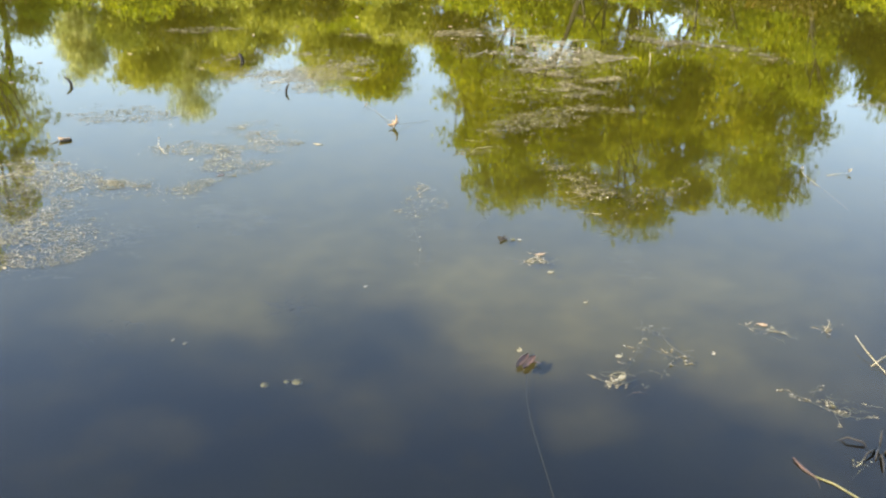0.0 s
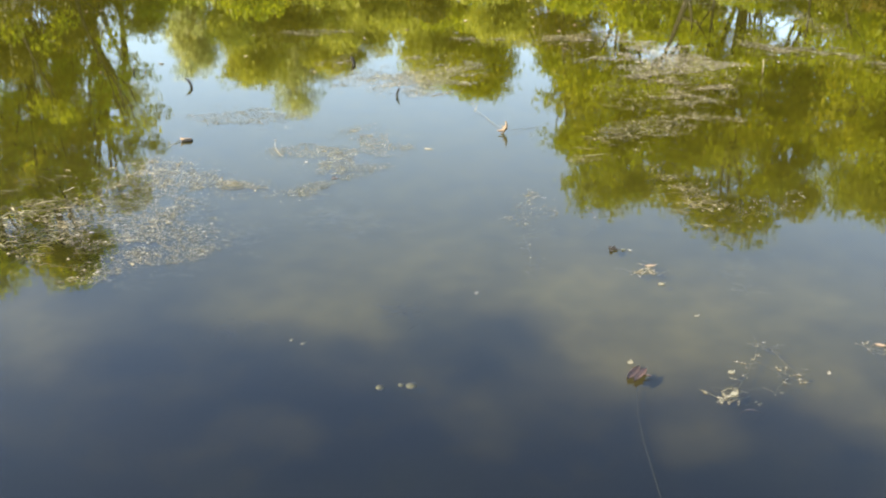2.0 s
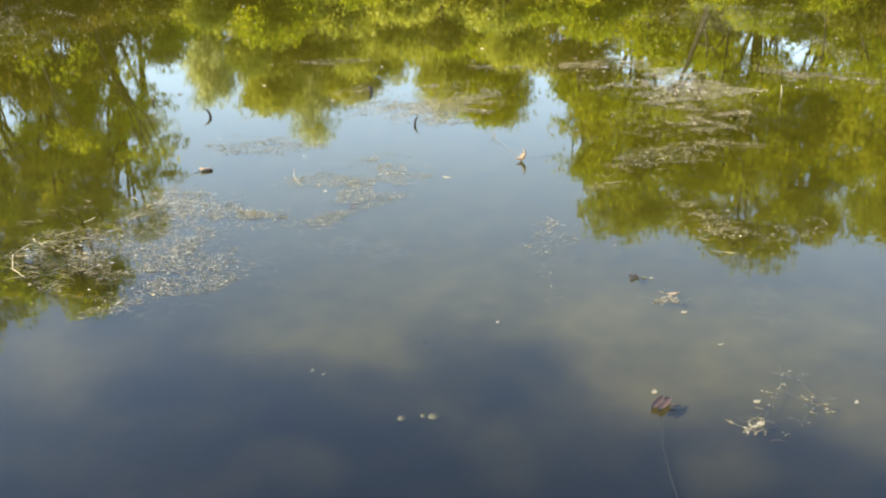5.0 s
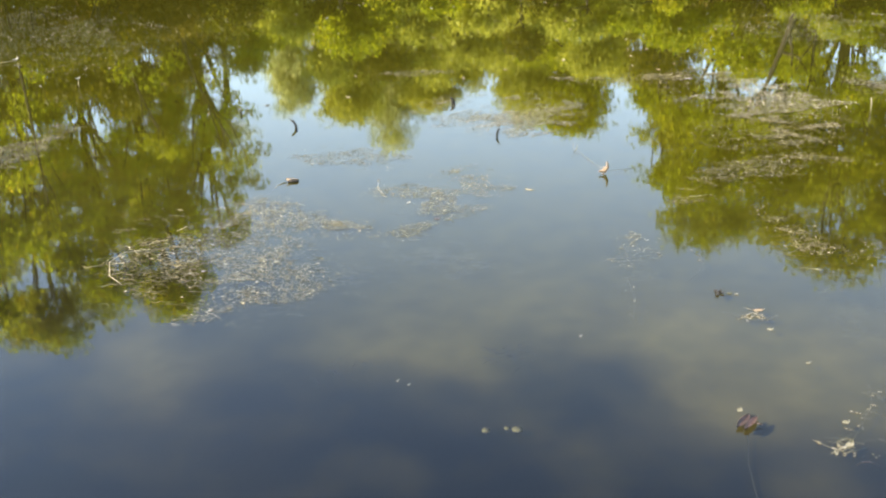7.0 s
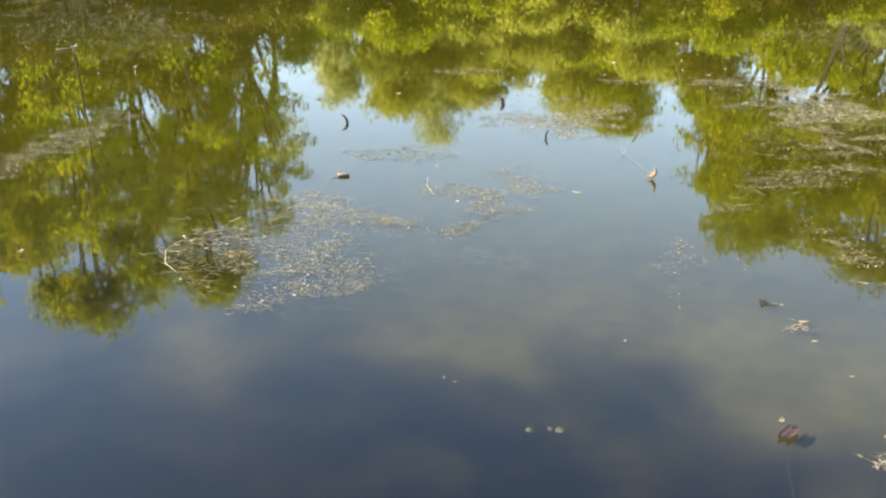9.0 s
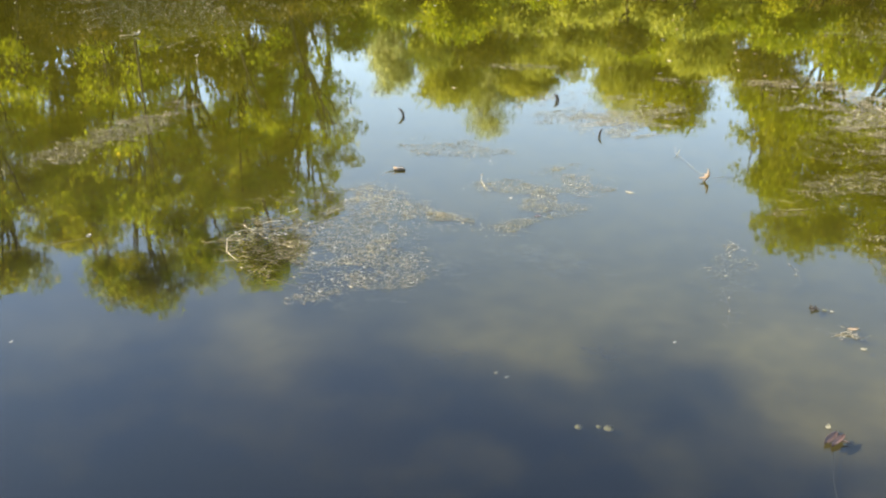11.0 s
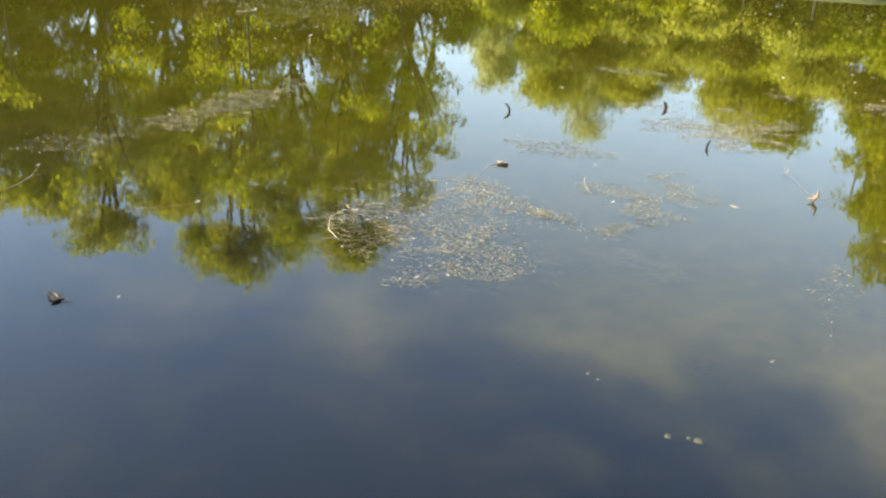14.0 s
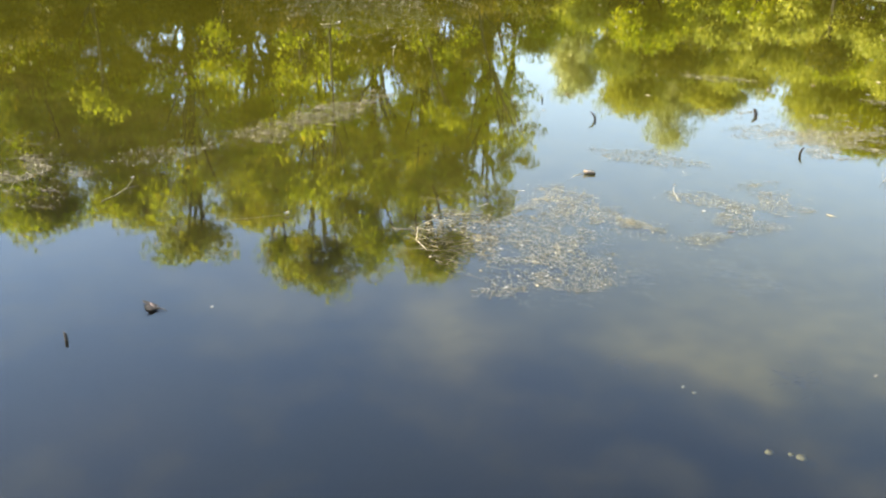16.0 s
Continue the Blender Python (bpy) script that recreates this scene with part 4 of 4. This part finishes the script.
straw([(2.03, 5.22, 0.002), (2.10, 5.24, 0.006), (2.16, 5.254, 0.008)], 0.0018, "short stalk with a yellowish bud", 0.03)
straw([(1.474, 3.35, 0.03), (1.478, 3.26, 0.02), (1.488, 3.19, 0.01), (1.505, 3.10, 0.0)], 0.0024, "pale stick leaning at the pond edge")
straw([(1.465, 3.17, 0.006), (1.52, 3.22, 0.008), (1.60, 3.27, 0.012)], 0.003, "cream stick lying at the pond edge", 0.04)
straw([(-0.50, 6.62, -0.02), (-0.475, 6.61, 0.02), (-0.47, 6.60, 0.045)], 0.003, "pale stub standing out of the water")


def sprig(points, seed, label, side=5, pale=0.3, r=0.0010):
    """A sprawling stem of water weed at the surface, with short side shoots and small narrow leaves."""
    rng = np.random.default_rng(seed)
    x, y = points[0]
    t = thing("weed_sprig", x, y, 0, 0, label, "water weed", "sprigs of weed on the water")
    line = [Vector((a - x, b - y, rng.uniform(-0.008, 0.001))) for a, b in points]
    part("stem", *tube(line, [r] * (len(line) - 1) + [r * 0.5], 5), WEED_STEM, t)
    for k in range(side):
        i = int(rng.integers(0, len(line) - 1))
        p = line[i].lerp(line[i + 1], float(rng.uniform(0, 1)))
        w, n = rng.uniform(0, 6.28), rng.uniform(0.02, 0.06)
        e = p + Vector((math.cos(w) * n, math.sin(w) * n, rng.uniform(-0.006, 0.005)))
        part("side_shoot", *tube([p, p.lerp(e, 0.5) + Vector((0, 0, 0.003)), e], [r * 0.8, r * 0.6, r * 0.3], 4), WEED_STEM, t)
        for _ in range(3):
            m = Matrix.Translation(p.lerp(e, float(rng.uniform(0.3, 1.0))) + Vector((0, 0, 0.002))) @ pose(0, 0, 0, rng.uniform(-15, 15), rng.uniform(-10, 10), rng.uniform(0, 360))
            part("leaf", *moved(leaf_shape(rng.uniform(0.008, 0.018), 0.005, 0.1, 0.1, thick=0.0005), m), PALE if rng.uniform() < pale * 0.4 else WEED_STEM, t)


SPRIG = "thin sprawling stem of yellowish weed at the surface"
sprig([(0.571, 3.05), (0.60, 3.10), (0.665, 3.24), (0.715, 3.36), (0.745, 3.48)], 1, SPRIG, 18)
sprig([(0.745, 3.48), (0.79, 3.44), (0.825, 3.44)], 2, SPRIG, 9)
sprig([(0.715, 3.36), (0.765, 3.28), (0.82, 3.24), (0.88, 3.20)], 3, SPRIG, 13, 0.3)
sprig([(0.80, 3.22), (0.755, 3.16), (0.73, 3.09)], 4, SPRIG, 4)
sprig([(0.487, 3.12), (0.545, 3.07), (0.585, 3.055), (0.655, 3.10)], 5, SPRIG, 14, 0.6)
sprig([(0.79, 3.43), (0.815, 3.33), (0.865, 3.235)], 6, SPRIG, 4)
sprig([(0.30, 4.11), (0.36, 4.07), (0.42, 4.10), (0.465, 4.07)], 7, "tufted stem of tan weed at the surface", 22, 0.7)
sprig([(0.33, 4.06), (0.39, 4.11), (0.425, 4.20)], 8, "tufted stem of tan weed at the surface", 12, 0.7)
sprig([(1.10, 3.50), (1.15, 3.47), (1.21, 3.44)], 9, "tufted stem of tan weed at the surface", 12, 0.5)
sprig([(1.13, 3.02), (1.18, 2.96), (1.22, 2.905), (1.28, 2.87), (1.325, 2.85)], 10, SPRIG, 18, 0.5)
sprig([(1.205, 2.99), (1.26, 3.08)], 11, SPRIG, 3, 0.5)
sprig([(1.24, 2.89), (1.23, 2.80)], 12, SPRIG, 3)
sprig([(1.36, 3.475), (1.42, 3.44)], 13, SPRIG, 4, 0.5)
sprig([(-0.24, 4.67), (-0.16, 4.73), (-0.11, 4.93), (-0.07, 5.02)], 14, "pale stem of weed half under water", 12, 0.6)
sprig([(0.16, 4.87), (0.21, 4.76), (0.23, 4.62), (0.15, 4.47)], 15, "pale stem of weed half under water", 5, 0.2)
sprig([(-0.13, 4.48), (-0.09, 4.23), (-0.10, 3.99)], 16, "pale stem of weed half under water", 6, 0.3)
sprig([(-2.03, 3.80), (-1.95, 3.79), (-1.90, 3.86), (-1.85, 3.95), (-1.80, 4.11)], 17, "pale stem of weed at the mat's edge", 12, 0.5)


def dark_scrap():
    rng = np.random.default_rng(5)
    t = thing("dark_scrap", 0.27, 4.31, 0.0, 0, "small dark leaf scrap with green bits beside", "leaf scrap")
    for i in range(4):
        part("flake", *moved(leaf_shape(0.03, 0.018, 0.2, 0.15), Matrix.Translation((rng.normal() * 0.01, rng.normal() * 0.012, 0.003)) @ pose(0, 0, 0, rng.uniform(-15, 15), 0, rng.uniform(0, 360))), DARK_TWIG, t)
    part("green_bit", *moved(leaf_shape(0.024, 0.012, 0.2, 0.1), pose(0.045, 0.004, 0.003, 0, 0, 10)), GREEN_STEM, t, "olive green bit")
    part("pale_bit", *moved(leaf_shape(0.018, 0.01, 0.2, 0.1), pose(0.075, 0.0, 0.003, 0, 0, -20)), PALE, t, "bleached bit")


dark_scrap()


def edge_twig():
    t = thing("fallen_twig", 1.023, 2.625, 0.0, 0, "bare twig reaching over the water from the bank", "twig")
    part("tip", *tube([(0, 0, 0.006), (0.014, -0.05, 0.003), (0.034, -0.088, 0.001)], [0.0018, 0.0046, 0.0036], 8), BROWN, t, "red-brown peeling tip")
    part("stem", *tube([(0.03, -0.083, 0.001), (0.078, -0.125, 0.002), (0.108, -0.168, 0.001), (0.134, -0.21, 0.0), (0.19, -0.42, -0.002)], [0.003, 0.0034, 0.0034, 0.0036, 0.0036], 8), GREEN_STEM, t, "olive green stem")
    part("side_shoot", *tube([(0.034, -0.088, 0.001), (0.04, -0.11, -0.004), (0.04, -0.125, -0.012)], [0.003, 0.0022, 0.0015], 6), BROWN, t)


edge_twig()


def drowned_twig():
    t = thing("drowned_twig", 0.60, 2.985, -0.004, 0, "short curved brown twig just under the water", "twig", "twigs under water")
    part("stem", *tube([(0, 0, 0), (0.02, 0.016, 0.003), (0.045, 0.02, 0.003), (0.07, 0.008, 0)], [0.0012, 0.0018, 0.0018, 0.001], 6), BROWN, t)


drowned_twig()


def dark_tuft():
    rng = np.random.default_rng(4)
    t = thing("water_plant", 1.30, 2.68, -0.04, 0, "dark drooping leaves of a plant at the pond edge", "plant")
    for i in range(12):
        a, L = rng.uniform(0, 6.28), rng.uniform(0.06, 0.13)
        d = Vector((math.cos(a), math.sin(a), 0))
        pts = [d * 0.01, d * L * 0.4 + Vector((0, 0, 0.05)), d * L * 0.8 + Vector((0, 0, 0.055)), d * L * 1.1 + Vector((0, 0, 0.03))]
        part("leaf", *tube(pts, [0.002, 0.004, 0.003, 0.001], 4), DARK_TWIG, t)


dark_tuft()


def sunken_twigs(x, y, seed, label, count=34):
    """A tangle of dark stems just under the surface."""
    rng = np.random.default_rng(seed)
    t = thing("sunken_branch", x, y, -0.016, 0, label, "branch", "branches under water")
    for i in range(count):
        a = rng.uniform(0, 6.28)
        p = Vector((rng.normal() * 0.045, rng.normal() * 0.07, rng.uniform(-0.006, 0.008)))
        d = Vector((math.cos(a), math.sin(a), rng.uniform(-0.05, 0.03))) * rng.uniform(0.03, 0.09)
        part("stem", *tube([p, p + d * 0.5 + Vector((0, 0.01, 0.003)), p + d], [0.0012, 0.0009, 0.0005], 5), DARK_TWIG, t)


sunken_twigs(-0.58, 3.68, 21, "dark branch tangle under the murky water")
sunken_twigs(-1.20, 3.40, 22, "dark stems under the murky water", 12)

# scattered fallen leaves over the far water
_rng = np.random.default_rng(31)
for i in range(90):
    w, r = _rng.uniform(-0.75, 0.35), _rng.uniform(8.2, 15.0)
    floating_leaf(r * math.sin(w), r * math.cos(w), _rng.uniform(0.025, 0.055), _rng.uniform(0.014, 0.028), _rng.uniform(0, 360), (PALE, STRAW, TAN)[i % 3],
                  ("bleached leaf", "straw-coloured leaf", "tan leaf")[i % 3] + " floating near the far bank", 0.3, 0.2, _rng.uniform(-20, 30))
